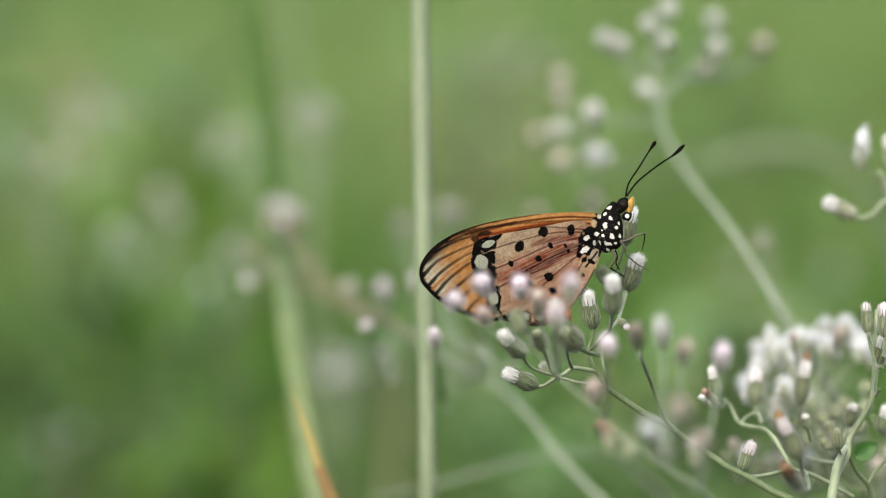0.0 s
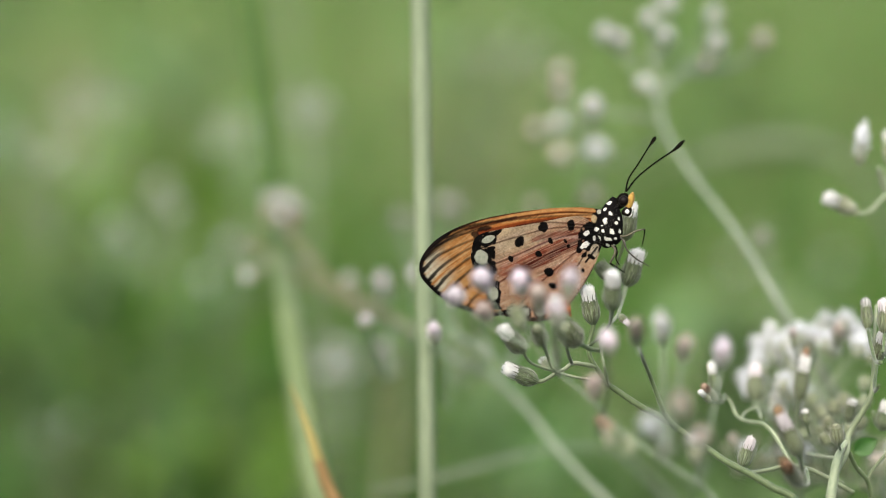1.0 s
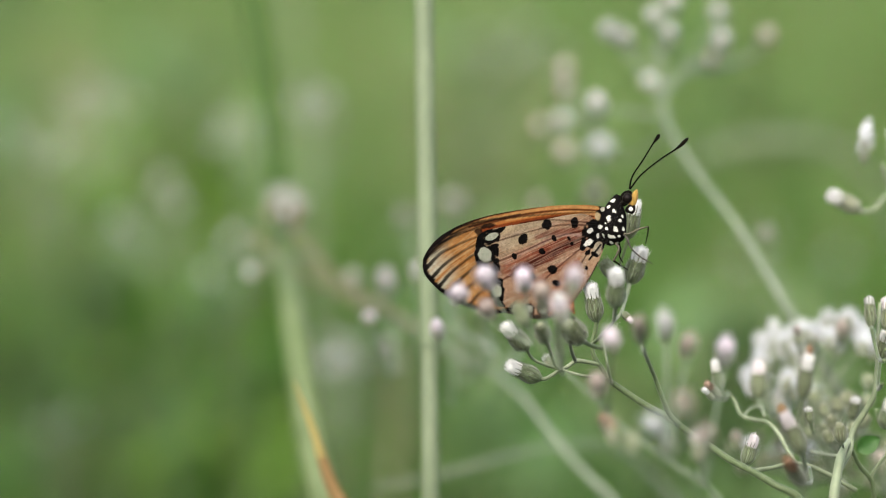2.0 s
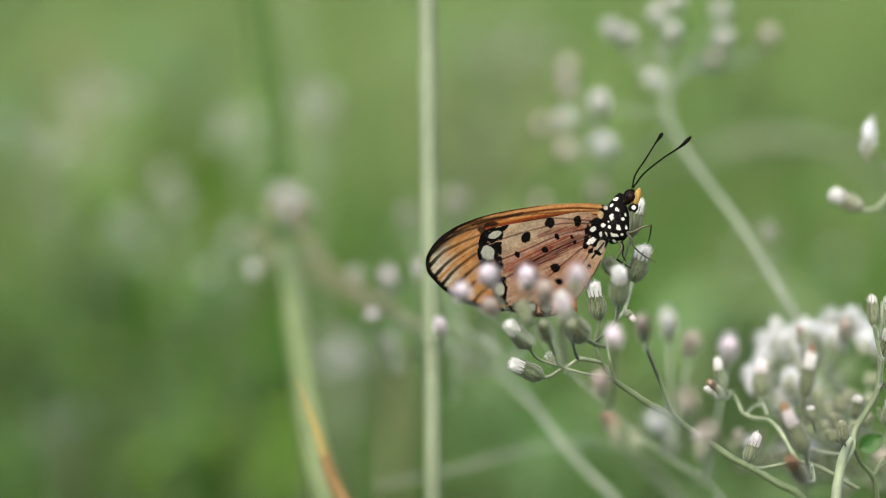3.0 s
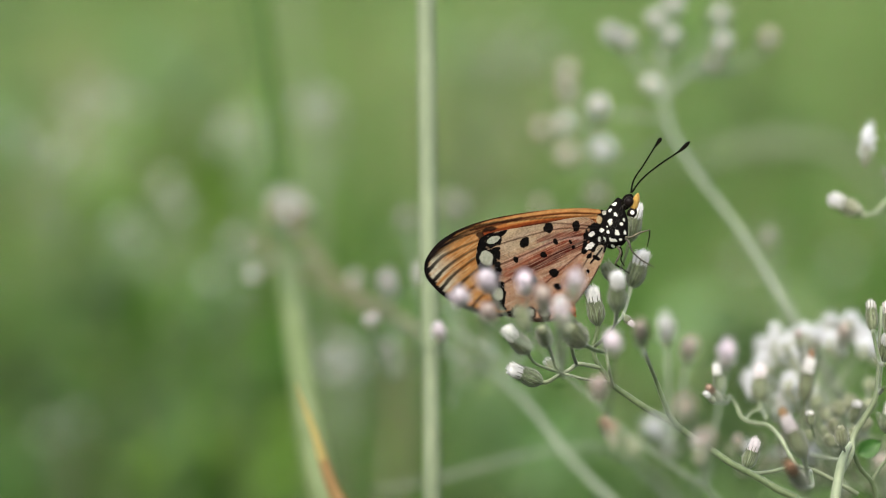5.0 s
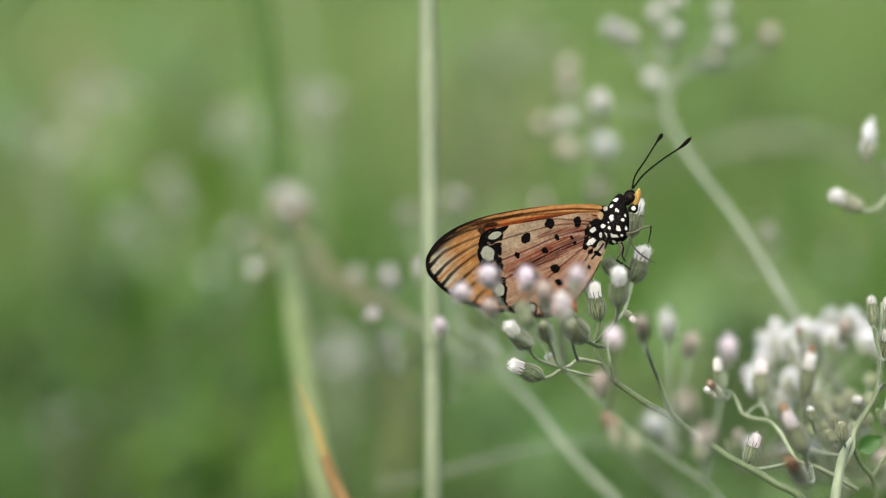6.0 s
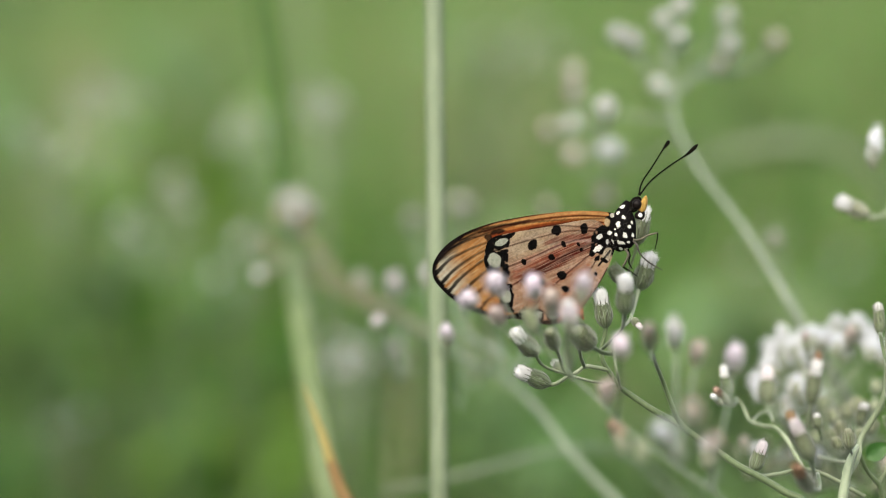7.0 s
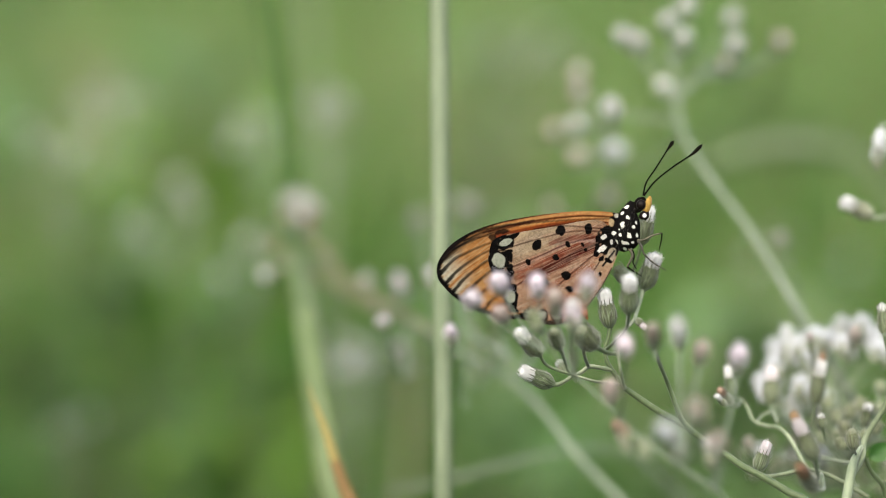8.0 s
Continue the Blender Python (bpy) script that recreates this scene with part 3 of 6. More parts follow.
# ---- flowering weeds ----
def perch_plant():
    """The weed that carries the butterfly."""
    p = thing("flowering_weed", (0.105, 0.36, 0.0), "slender green weed with white-tufted buds holding the butterfly", "plant", "flowering weeds")
    stalk(p, "main_stem", [(0.105, 0.36, -0.01), (0.100, 0.362, 0.3), (0.080, 0.366, 0.52), (0.05449, 0.37072, 0.60753), (0.05070, 0.37215, 0.60961), (0.04745, 0.37447, 0.61107), (0.04417, 0.37675, 0.61229), (0.04156, 0.37905, 0.61363), (0.03927, 0.38129, 0.61463), (0.03696, 0.38260, 0.61609), (0.03446, 0.38292, 0.61774), (0.03133, 0.38325, 0.61938), (0.02775, 0.38371, 0.62172), (0.02579, 0.38398, 0.62311), (0.02453, 0.38435, 0.62494), (0.02327, 0.38475, 0.62694), (0.02295, 0.38510, 0.62869), (0.02343, 0.38552, 0.63078), (0.02377, 0.38587, 0.63253)],
          [1.6, 1.4, .9, .60, .58, .56, .55, .54, .53, .53, .52, .51, .47, .42, .38, .36, .34, .34, .38], STEM, 9, 7)
    # low branch with two white buds
    stalk(p, "branch", [(0.02408, 0.38449, 0.62563), (0.02188, 0.38359, 0.62626), (0.02032, 0.38263, 0.62662), (0.01908, 0.38246, 0.62575), (0.01785, 0.38235, 0.62522), (0.01652, 0.38217, 0.62435), (0.01537, 0.38206, 0.62382), (0.01449, 0.38209, 0.62399)], [.36, .34, .34, .32, .3, .3, .34, .4], PALE_STEM, 8, 7)
    flower(p, (0.01484, 0.38206, 0.62382), (0.00922, 0.38154, 0.62638), 3.1, "white")
    stalk(p, "branch", [(0.02525, 0.38405, 0.62346), (0.02317, 0.38215, 0.62416), (0.02090, 0.38123, 0.62470), (0.01904, 0.38133, 0.62521), (0.01789, 0.38139, 0.62555)], [.24, .24, .24, .22, .2], PALE_STEM, 7, 6)
    stalk(p, "pedicel", [(0.01771, 0.38139, 0.62555), (0.01577, 0.37956, 0.62663), (0.01367, 0.37777, 0.62788), (0.01263, 0.37605, 0.62947), (0.01233, 0.37526, 0.63064)], [.22, .22, .22, .24, .34], PALE_STEM, 7, 6)
    flower(p, (0.01242, 0.37519, 0.63030), (0.00860, 0.37305, 0.63488), 3.1, "white")
    stalk(p, "pedicel", [(0.01794, 0.38235, 0.62522), (0.01691, 0.37959, 0.62673), (0.01607, 0.37507, 0.62964), (0.01512, 0.36961, 0.63291)], [.26, .25, .26, .34], STEM, 7, 6)
    flower(p, (0.01517, 0.36858, 0.63289), (0.01334, 0.36453, 0.63810), 2.7, "green")
    stalk(p, "pedicel", [(0.02023, 0.38263, 0.62662), (0.01949, 0.37901, 0.62887), (0.01902, 0.37536, 0.63102), (0.01864, 0.37167, 0.63297)], [.3, .28, .26, .22], STEM, 7, 6)
    sprig(p, (0.01896, 0.38339, 0.62533), (0.01686, 0.39023, 0.62388), (0.01593, 0.39249, 0.62499), 1.7, "plump", .2)
    # dark round bud on its own pedicel
    stalk(p, "pedicel", [(0.02444, 0.37722, 0.63006), (0.02267, 0.37530, 0.63069), (0.02133, 0.37347, 0.63175), (0.02036, 0.37166, 0.63289)], [.34, .34, .36, .46], STEM, 7, 6)
    flower(p, (0.02070, 0.37157, 0.63247), (0.01667, 0.36746, 0.63744), 4.1, "green")
    stalk(p, "pedicel", [(0.02614, 0.38391, 0.62276), (0.02554, 0.37920, 0.62470), (0.02483, 0.37570, 0.62757), (0.02438, 0.37624, 0.63030), (0.02413, 0.37579, 0.63308)], [.24, .24, .24, .22, .18], PALE_STEM, 7, 6)
    # upright buds
    flower(p, (0.02369, 0.38580, 0.63218), (0.02252, 0.38609, 0.63867), 3.1, "white")
    stalk(p, "pedicel", [(0.02295, 0.38510, 0.62869), (0.02460, 0.38156, 0.63136), (0.02560, 0.37606, 0.63445), (0.02547, 0.36872, 0.63851)], [.28, .26, .26, .36], STEM, 7, 6)
    flower(p, (0.02539, 0.36867, 0.63826), (0.02540, 0.36698, 0.64504), 3.2, "white")
    stalk(p, "pedicel", [(0.02560, 0.37606, 0.63445), (0.02744, 0.38512, 0.63382), (0.02889, 0.39348, 0.63480), (0.02957, 0.39589, 0.63660)], [.26, .28, .3, .4], PALE_STEM, 7, 6)
    flower(p, (0.02948, 0.39580, 0.63616), (0.03164, 0.39607, 0.64253), 3.6, "white")
    stalk(p, "pedicel", [(0.02560, 0.37606, 0.63445), (0.02674, 0.38851, 0.63543), (0.02744, 0.39331, 0.63900), (0.02833, 0.39384, 0.64166), (0.02913, 0.39438, 0.64432)], [.24, .24, .24, .24, .34], STEM, 7, 6)
    flower(p, (0.02904, 0.39431, 0.64397), (0.03054, 0.39557, 0.65018), 2.9, "white")
    stalk(p, "pedicel", [(0.02714, 0.39073, 0.63632), (0.02747, 0.39197, 0.63743), (0.02692, 0.39215, 0.63832)], [.22, .24, .34], STEM, 7, 6)
    flower(p, (0.02702, 0.39209, 0.63805), (0.02384, 0.39281, 0.64166), 2.7, "young")
    flower(p, (0.02758, 0.38220, 0.63449), (0.02885, 0.37994, 0.63339), 1.4, "frayed")
    stalk(p, "pedicel", [(0.02745, 0.38425, 0.63456), (0.02756, 0.38323, 0.63453), (0.02758, 0.38220, 0.63449)], [.2, .2, .2], PALE_STEM, 6, 4)
    # branch to the right
    stalk(p, "branch", [(0.03696, 0.38260, 0.61609), (0.03508, 0.38101, 0.61836), (0.03400, 0.37945, 0.62078), (0.03240, 0.37826, 0.62498), (0.03067, 0.37401, 0.62927), (0.02926, 0.36464, 0.63341)], [.42, .42, .4, .34, .3, .26], STEM, 8, 6)
    sprig(p, (0.02926, 0.36464, 0.63341), (0.02778, 0.34826, 0.63679), (0.02645, 0.33891, 0.64405), 1.8, "beige", .22, PALE_STEM, short=0.75)
    return p


def front_plant():
    # soft heads in front of the wing
    p = thing("flowering_weed", (0.07, 0.33, 0.0), "weed with pinkish half-closed buds leaning before the wings", "plant", "flowering weeds")
    stalk(p, "main_stem", [(0.07, 0.33, -0.01), (0.066, 0.332, 0.35), (0.055, 0.335, 0.55), (0.03865, 0.33660, 0.61736), (0.03056, 0.33978, 0.62323), (0.02516, 0.34250, 0.62674), (0.02055, 0.34629, 0.63052), (0.01652, 0.34993, 0.63351)],
          [1.5, 1.3, .8, .26, .22, .19, .17, .15], FAINT_STEM, 8, 7)
    knot = (0.01652, 0.34988, 0.63327)
    twig = (0.01236, 0.35444, 0.63576)
    sprig(p, knot, (0.01616, 0.34505, 0.63987), (0.01575, 0.34428, 0.64639), 1.9, "rosy", .24, short=0.68)
    sprig(p, twig, (0.01165, 0.35919, 0.64185), (0.01077, 0.35272, 0.64789), 2.0, "rosy", .17, FAINT_STEM, short=0.68)
    sprig(p, twig, (0.00614, 0.36084, 0.64250), (0.00537, 0.35467, 0.64741), 2.5, "rosy", .17, FAINT_STEM, short=0.68)
    sprig(p, twig, (0.00232, 0.36049, 0.64071), (0.00139, 0.35510, 0.64441), 2.1, "rosy", .17, FAINT_STEM, short=0.68)
    sprig(p, knot, (0.01757, 0.34679, 0.64356), (0.01805, 0.34503, 0.65027), 2.0, "rosy", .17, FAINT_STEM, short=0.68)
    sprig(p, knot, (0.01404, 0.35424, 0.64000), (0.01333, 0.34946, 0.64684), 2.0, "beige", .17, FAINT_STEM, short=0.68)
    sprig(p, twig, (0.00691, 0.35712, 0.63909), (0.00527, 0.35227, 0.64294), 2.0, "beige", .17, FAINT_STEM, short=0.68)
    sprig(p, knot, (0.01162, 0.35495, 0.63841), (0.00961, 0.35394, 0.64365), 2.4, "young", .26)
    knot = (0.02290, 0.34486, 0.62841)
    sprig(p, knot, (0.02329, 0.34140, 0.63683), (0.02262, 0.33946, 0.64254), 1.9, "rosy", .3, short=0.68)
    sprig(p, knot, (0.02175, 0.34217, 0.63028), (0.02070, 0.34021, 0.63591), 2.0, "beige", .17, FAINT_STEM, short=0.68)
    sprig(p, (0.02596, 0.34238, 0.62612), (0.02361, 0.34519, 0.62485), (0.02182, 0.34292, 0.62893), 2.0, "brown", .26)
    knot = (0.02839, 0.31428, 0.63061)
    sprig(p, knot, (0.03044, 0.33775, 0.63913), (0.02953, 0.33392, 0.64613), 1.6, "snow", .2, FAINT_STEM, short=0.72)
    sprig(p, knot, (0.03282, 0.33537, 0.63749), (0.03303, 0.33137, 0.64365), 1.8, "beige", .2, FAINT_STEM, short=0.62)
    sprig(p, knot, (0.02829, 0.31280, 0.63269), (0.02537, 0.30639, 0.63853), 2.06, "puff", .45, FAINT_STEM, short=0.68)
    sprig(p, knot, (0.03080, 0.30709, 0.63725), (0.02929, 0.30337, 0.64231), 1.71, "beige", .4, FAINT_STEM, short=0.68)
    sprig(p, (0.03263, 0.31363, 0.62730), (0.03385, 0.31085, 0.63233), (0.03227, 0.30885, 0.63662), 1.86, "beige", .4, FAINT_STEM, short=0.68)
    sprig(p, (0.03263, 0.31363, 0.62730), (0.03886, 0.34193, 0.63490), (0.03877, 0.33807, 0.64148), 1.75, "rosy", .2, FAINT_STEM, short=0.75)
    # pale buds low on the stem
    sprig(p, (0.03865, 0.33660, 0.61736), (0.02497, 0.32285, 0.62856), (0.02435, 0.32368, 0.63269), 2.1, "young", .11, FAINT_STEM)
    sprig(p, (0.03865, 0.33660, 0.61736), (0.03009, 0.32765, 0.62697), (0.02931, 0.32849, 0.63116), 2.4, "young", .11, FAINT_STEM)
    sprig(p, (0.03865, 0.33660, 0.61736), (0.03474, 0.33233, 0.62484), (0.03425, 0.33318, 0.62909), 2.0, "plump", .11, FAINT_STEM)
    sprig(p, (0.03865, 0.33660, 0.61736), (0.02261, 0.32595, 0.62876), (0.02198, 0.32678, 0.63293), 1.6, "brown", .11, FAINT_STEM)
    # pale stalk before the lower edge of the wing
    stalk(p, "pedicel", [(0.01717, 0.36087, 0.63003), (0.01646, 0.35536, 0.63304), (0.01594, 0.35203, 0.63680), (0.01561, 0.34774, 0.64081)], [.26, .3, .3, .3], PALE_STEM, 7, 6)
    sprig(p, (0.01610, 0.34977, 0.63569), (0.01629, 0.34667, 0.64057), (0.01560, 0.34371, 0.64613), 1.7, "plump", .24, PALE_STEM)
    return p


def capped(p, joint, base, tip, width, thick=0.34, kind="white"):
    """A white head whose tip has withered to rust."""
    cup = sprig(p, joint, base, tip, width, kind, thick)
    at = Matrix.Translation((0, 0, 0.42)) @ Matrix.Diagonal((0.62, 0.62, 0.72, 1))
    part("withered_tip", BRUSHES["rust"][0], cup, "rust-brown withered tip", at)


def right_plant():
    p = thing("flowering_weed", (0.085, 0.40, 0.0), "branching pale green weed with white and rusty heads", "plant", "flowering weeds")
    stalk(p, "main_stem", [(0.085, 0.40, -0.01), (0.078, 0.395, 0.3), (0.06037, 0.37633, 0.60492), (0.06103, 0.37816, 0.60896), (0.06179, 0.37974, 0.61171), (0.06281, 0.38202, 0.61291), (0.06425, 0.38615, 0.61313)], [1.8, 1.5, .82, .76, .7, .5, .36], PALE_STEM, 10, 8, 0.04)
    stalk(p, "branch", [(0.06136, 0.37927, 0.60937), (0.06393, 0.38387, 0.61192), (0.06460, 0.38633, 0.61402), (0.06656, 0.38700, 0.61729), (0.06799, 0.38752, 0.61986), (0.06876, 0.38945, 0.62438), (0.06900, 0.39131, 0.62857), (0.06968, 0.39434, 0.63345)], [.4, .48, .5, .5, .46, .4, .34, .28], PALE_STEM, 8, 7)
    stalk(p, "branch", [(0.06443, 0.38589, 0.61181), (0.06604, 0.38727, 0.60852), (0.06829, 0.38874, 0.60565), (0.06912, 0.38902, 0.60198)], [.36, .36, .38, .4], STEM, 8, 6)
    stalk(p, "branch", [(0.06820, 0.38877, 0.60583), (0.06946, 0.38921, 0.60797), (0.07154, 0.38968, 0.61030)], [.3, .3, .28], PALE_STEM, 8, 6)
    stalk(p, "branch", [(0.06570, 0.38645, 0.60444), (0.06114, 0.38793, 0.60679), (0.05827, 0.38719, 0.60822), (0.05509, 0.38536, 0.60930), (0.05142, 0.38328, 0.60914), (0.04795, 0.38128, 0.60943), (0.04469, 0.37959, 0.61119), (0.04202, 0.37993, 0.61292)], [.4, .38, .36, .36, .34, .34, .34, .28], PALE_STEM, 8, 7)
    stalk(p, "branch", [(0.05591, 0.38723, 0.60847), (0.05491, 0.38962, 0.61022), (0.05371, 0.39207, 0.61225), (0.05213, 0.39438, 0.61360), (0.05035, 0.39638, 0.61342), (0.04837, 0.39847, 0.61370), (0.04748, 0.40086, 0.61545), (0.04635, 0.40115, 0.61690)], [.34, .36, .36, .36, .34, .32, .3, .26], PALE_STEM, 8, 7)
    stalk(p, "branch", [(0.04874, 0.39841, 0.61342), (0.05034, 0.40255, 0.61366), (0.05208, 0.40460, 0.61370), (0.05227, 0.39843, 0.61344)], [.22, .24, .26, .26], PALE_STEM, 7, 6)
    stalk(p, "branch", [(0.06318, 0.38558, 0.61031), (0.06157, 0.39725, 0.60749), (0.06069, 0.40507, 0.60582)], [.3, .28, .24], PALE_STEM, 8, 6)
    capped(p, (0.05858, 0.40596, 0.61026), (0.05965, 0.40775, 0.61408), (0.06083, 0.40937, 0.62207), 2.9)
    capped(p, (0.05398, 0.37766, 0.61163), (0.05316, 0.36058, 0.61801), (0.04957, 0.35996, 0.62511), 3.0, kind="frayed")
    sprig(p, (0.05246, 0.40456, 0.61352), (0.05264, 0.41063, 0.61328), (0.05304, 0.41386, 0.61915), 3.3, "frayed", .3, PALE_STEM)
    sprig(p, (0.04670, 0.38137, 0.60986), (0.04694, 0.38046, 0.61040), (0.04856, 0.38045, 0.61538), 2.6, "frayed", .34)
    sprig(p, (0.05634, 0.37561, 0.61152), (0.05290, 0.35780, 0.61430), (0.04895, 0.35083, 0.62029), 2.6, "rust", .3)
    sprig(p, (0.04645, 0.40113, 0.61681), (0.04483, 0.39924, 0.61758), (0.04406, 0.40030, 0.62285), 2.3, "white", .28, PALE_STEM)
    sprig(p, (0.04654, 0.40111, 0.61672), (0.04440, 0.39514, 0.61752), (0.04149, 0.39176, 0.62102), 1.8, "brown", .26)
    sprig(p, (0.04654, 0.40111, 0.61672), (0.04327, 0.39313, 0.61766), (0.04122, 0.39155, 0.61995), 1.2, "plump", .2)
    sprig(p, (0.05966, 0.39404, 0.61183), (0.05881, 0.39243, 0.61398), (0.05833, 0.39308, 0.61720), 1.8, "tipped", .24)
    # close cluster of young buds
    joint = (0.06433, 0.39084, 0.61339)
    for base, tip, width, kind in (((0.06427, 0.41055, 0.60998), (0.06313, 0.41121, 0.61335), 2.4, "young"), ((0.06680, 0.41457, 0.60970), (0.06661, 0.41531, 0.61348), 2.6, "young"), ((0.06882, 0.41174, 0.61085), (0.07038, 0.41142, 0.61448), 2.5, "young"), ((0.06442, 0.40610, 0.60806), (0.06220, 0.40564, 0.61091), 2.3, "young"),
                                   ((0.06896, 0.40639, 0.60954), (0.07124, 0.40596, 0.61258), 2.3, "young"), ((0.06879, 0.41863, 0.60963), (0.06957, 0.41941, 0.61363), 2.7, "young"), ((0.07137, 0.41673, 0.61033), (0.07369, 0.41721, 0.61279), 2.4, "young"), ((0.06456, 0.40241, 0.61004), (0.06294, 0.40115, 0.61404), 2.4, "young"),
                                   ((0.06635, 0.39886, 0.61273), (0.06748, 0.39881, 0.61771), 2.2, "tipped"), ((0.06140, 0.37689, 0.61502), (0.06056, 0.37583, 0.62001), 2.4, "young"), ((0.06602, 0.39640, 0.61054), (0.06678, 0.39606, 0.61406), 2.2, "young"), ((0.06307, 0.39622, 0.60963), (0.06126, 0.39575, 0.61243), 2.2, "young"),
                                   ((0.06492, 0.42646, 0.60797), (0.06452, 0.42714, 0.61147), 2.4, "young"), ((0.07382, 0.42703, 0.61088), (0.07442, 0.42771, 0.61438), 2.6, "young"), ((0.06247, 0.41566, 0.60482), (0.06151, 0.41629, 0.60805), 2.3, "young")):
        sprig(p, joint, base, tip, width, kind, .24)
    # slim buds on the rising branch
    sprig(p, (0.06737, 0.37545, 0.62854), (0.06765, 0.39006, 0.63034), (0.06763, 0.39322, 0.63611), 2.1, "tipped", .34)
    sprig(p, (0.06754, 0.37578, 0.63024), (0.06965, 0.38602, 0.63054), (0.06965, 0.38718, 0.63648), 2.5, "blush", .3)
    sprig(p, (0.06598, 0.36896, 0.62660), (0.06875, 0.38712, 0.62569), (0.06947, 0.38619, 0.63141), 2.4, "white", .3)
    sprig(p, (0.06504, 0.36822, 0.62283), (0.06632, 0.36765, 0.61989), (0.06734, 0.36758, 0.62476), 3.0, "white", .34)
    sprig(p, (0.06538, 0.36647, 0.60334), (0.06846, 0.36586, 0.61066), (0.06852, 0.36523, 0.61791), 3.0, "blush", .34)
    leaf = leaf_mesh(0.0040, 0.0028)
    along, face = Vector((0.86, 0.1, 0.5)).normalized(), Vector((0.15, -0.85, 0.5))
    across = face.cross(along).normalized()
    way = Matrix.Translation(Vector((0.06205, 0.36604, 0.61681)) - p.location) @ Matrix((along, across, along.cross(across))).transposed().to_4x4()
    part("leaf", leaf, p, "small bright green leaf", way)


def leaf_mesh(length, width):
    verts, faces, n = [], [], 8
    for i in range(n + 1):
        t = i / n
        half = width / 2 * math.sin(math.pi * min(1, t ** 0.8)) ** 0.8 + 0.00004
        for j in (-1, -0.5, 0, 0.5, 1):
            verts.append((length * t, half * j, 0.0004 * abs(j) + 0.0006 * math.sin(2.5 * t)))
    for i in range(n):
        for j in range(4):
            b = i * 5 + j
            faces.append((b, b + 1, b + 6, b + 5))
    return mesh("leaf", verts, faces, LEAF)


def white_cluster():
    p = thing("flowering_weed", (0.11, 0.47, 0.0), "weed topped by a dense cluster of open white fluffy heads", "plant", "flowering weeds")
    stalk(p, "main_stem", [(0.11, 0.47, -0.01), (0.10, 0.465, 0.3), (0.07013, 0.43094, 0.58912), (0.06621, 0.42726, 0.60161), (0.06393, 0.42665, 0.60894)], [1.7, 1.5, 1.0, .85, .7], PALE_STEM, 8, 8)
    joint = (0.06393, 0.42655, 0.60846)
    left = (0.05689, 0.41455, 0.60961)
    stalk(p, "branch", [(0.06641, 0.42716, 0.60112), (0.06013, 0.41990, 0.60567), (0.05689, 0.41455, 0.60961)], [.5, .45, .4], PALE_STEM, 7, 6)
    rng = random.Random(12)
    spots = ((0.05900, 0.44947, 0.61355), (0.06013, 0.45374, 0.61447), (0.06231, 0.45001, 0.61622), (0.06277, 0.45752, 0.61294), (0.06563, 0.45011, 0.61664), (0.06762, 0.45766, 0.61358), (0.07113, 0.45228, 0.61724), (0.07070, 0.45589, 0.61489), (0.07530, 0.45230, 0.61726), (0.07623, 0.45006, 0.61629))
    low = ((0.05448, 0.43896, 0.61209), (0.05436, 0.44244, 0.60911), (0.05714, 0.44885, 0.61049), (0.06133, 0.44263, 0.60994), (0.06299, 0.44805, 0.60644), (0.06071, 0.44775, 0.60500))
    faint = ((0.07123, 0.46920, 0.59991), (0.07499, 0.47481, 0.59734), (0.06936, 0.46476, 0.59816), (0.07509, 0.45535, 0.60201), (0.07986, 0.46622, 0.59515), (0.07428, 0.45418, 0.59621))
    for foot, group in ((joint, spots), (left, low)):
        for spot in group:
            for k in range(3):
                t = np.array(spot) + np.array([rng.uniform(-0.0027, 0.0009), rng.uniform(-0.020, -0.002), rng.uniform(-0.0005, 0.0028)])
                way = (t - np.array(foot)) / np.linalg.norm(t - np.array(foot)) + np.array((0, 0, 0.8))
                way = way / np.linalg.norm(way) * 0.0042
                sprig(p, foot, t - way * 0.65, t + way * 0.35, rng.uniform(1.6, 2.3), "cloud", .10, PALE_STEM, 0.1)
    for spot in faint:
        t = np.array(spot)
        sprig(p, joint, t - np.array((0.001, 0.001, 0.004)), t + np.array((0, 0, 0.001)), rng.uniform(2.6, 3.6), rng.choice(("puff", "plump", "young")), .24, PALE_STEM, 0.1)
    sprig(p, joint, (0.06007, 0.41670, 0.62066), (0.05940, 0.41549, 0.62489), 1.3, "dull", .2, PALE_STEM)
    sprig(p, joint, (0.06794, 0.42266, 0.61985), (0.06789, 0.41953, 0.62476), 1.6, "beige", .2, PALE_STEM)


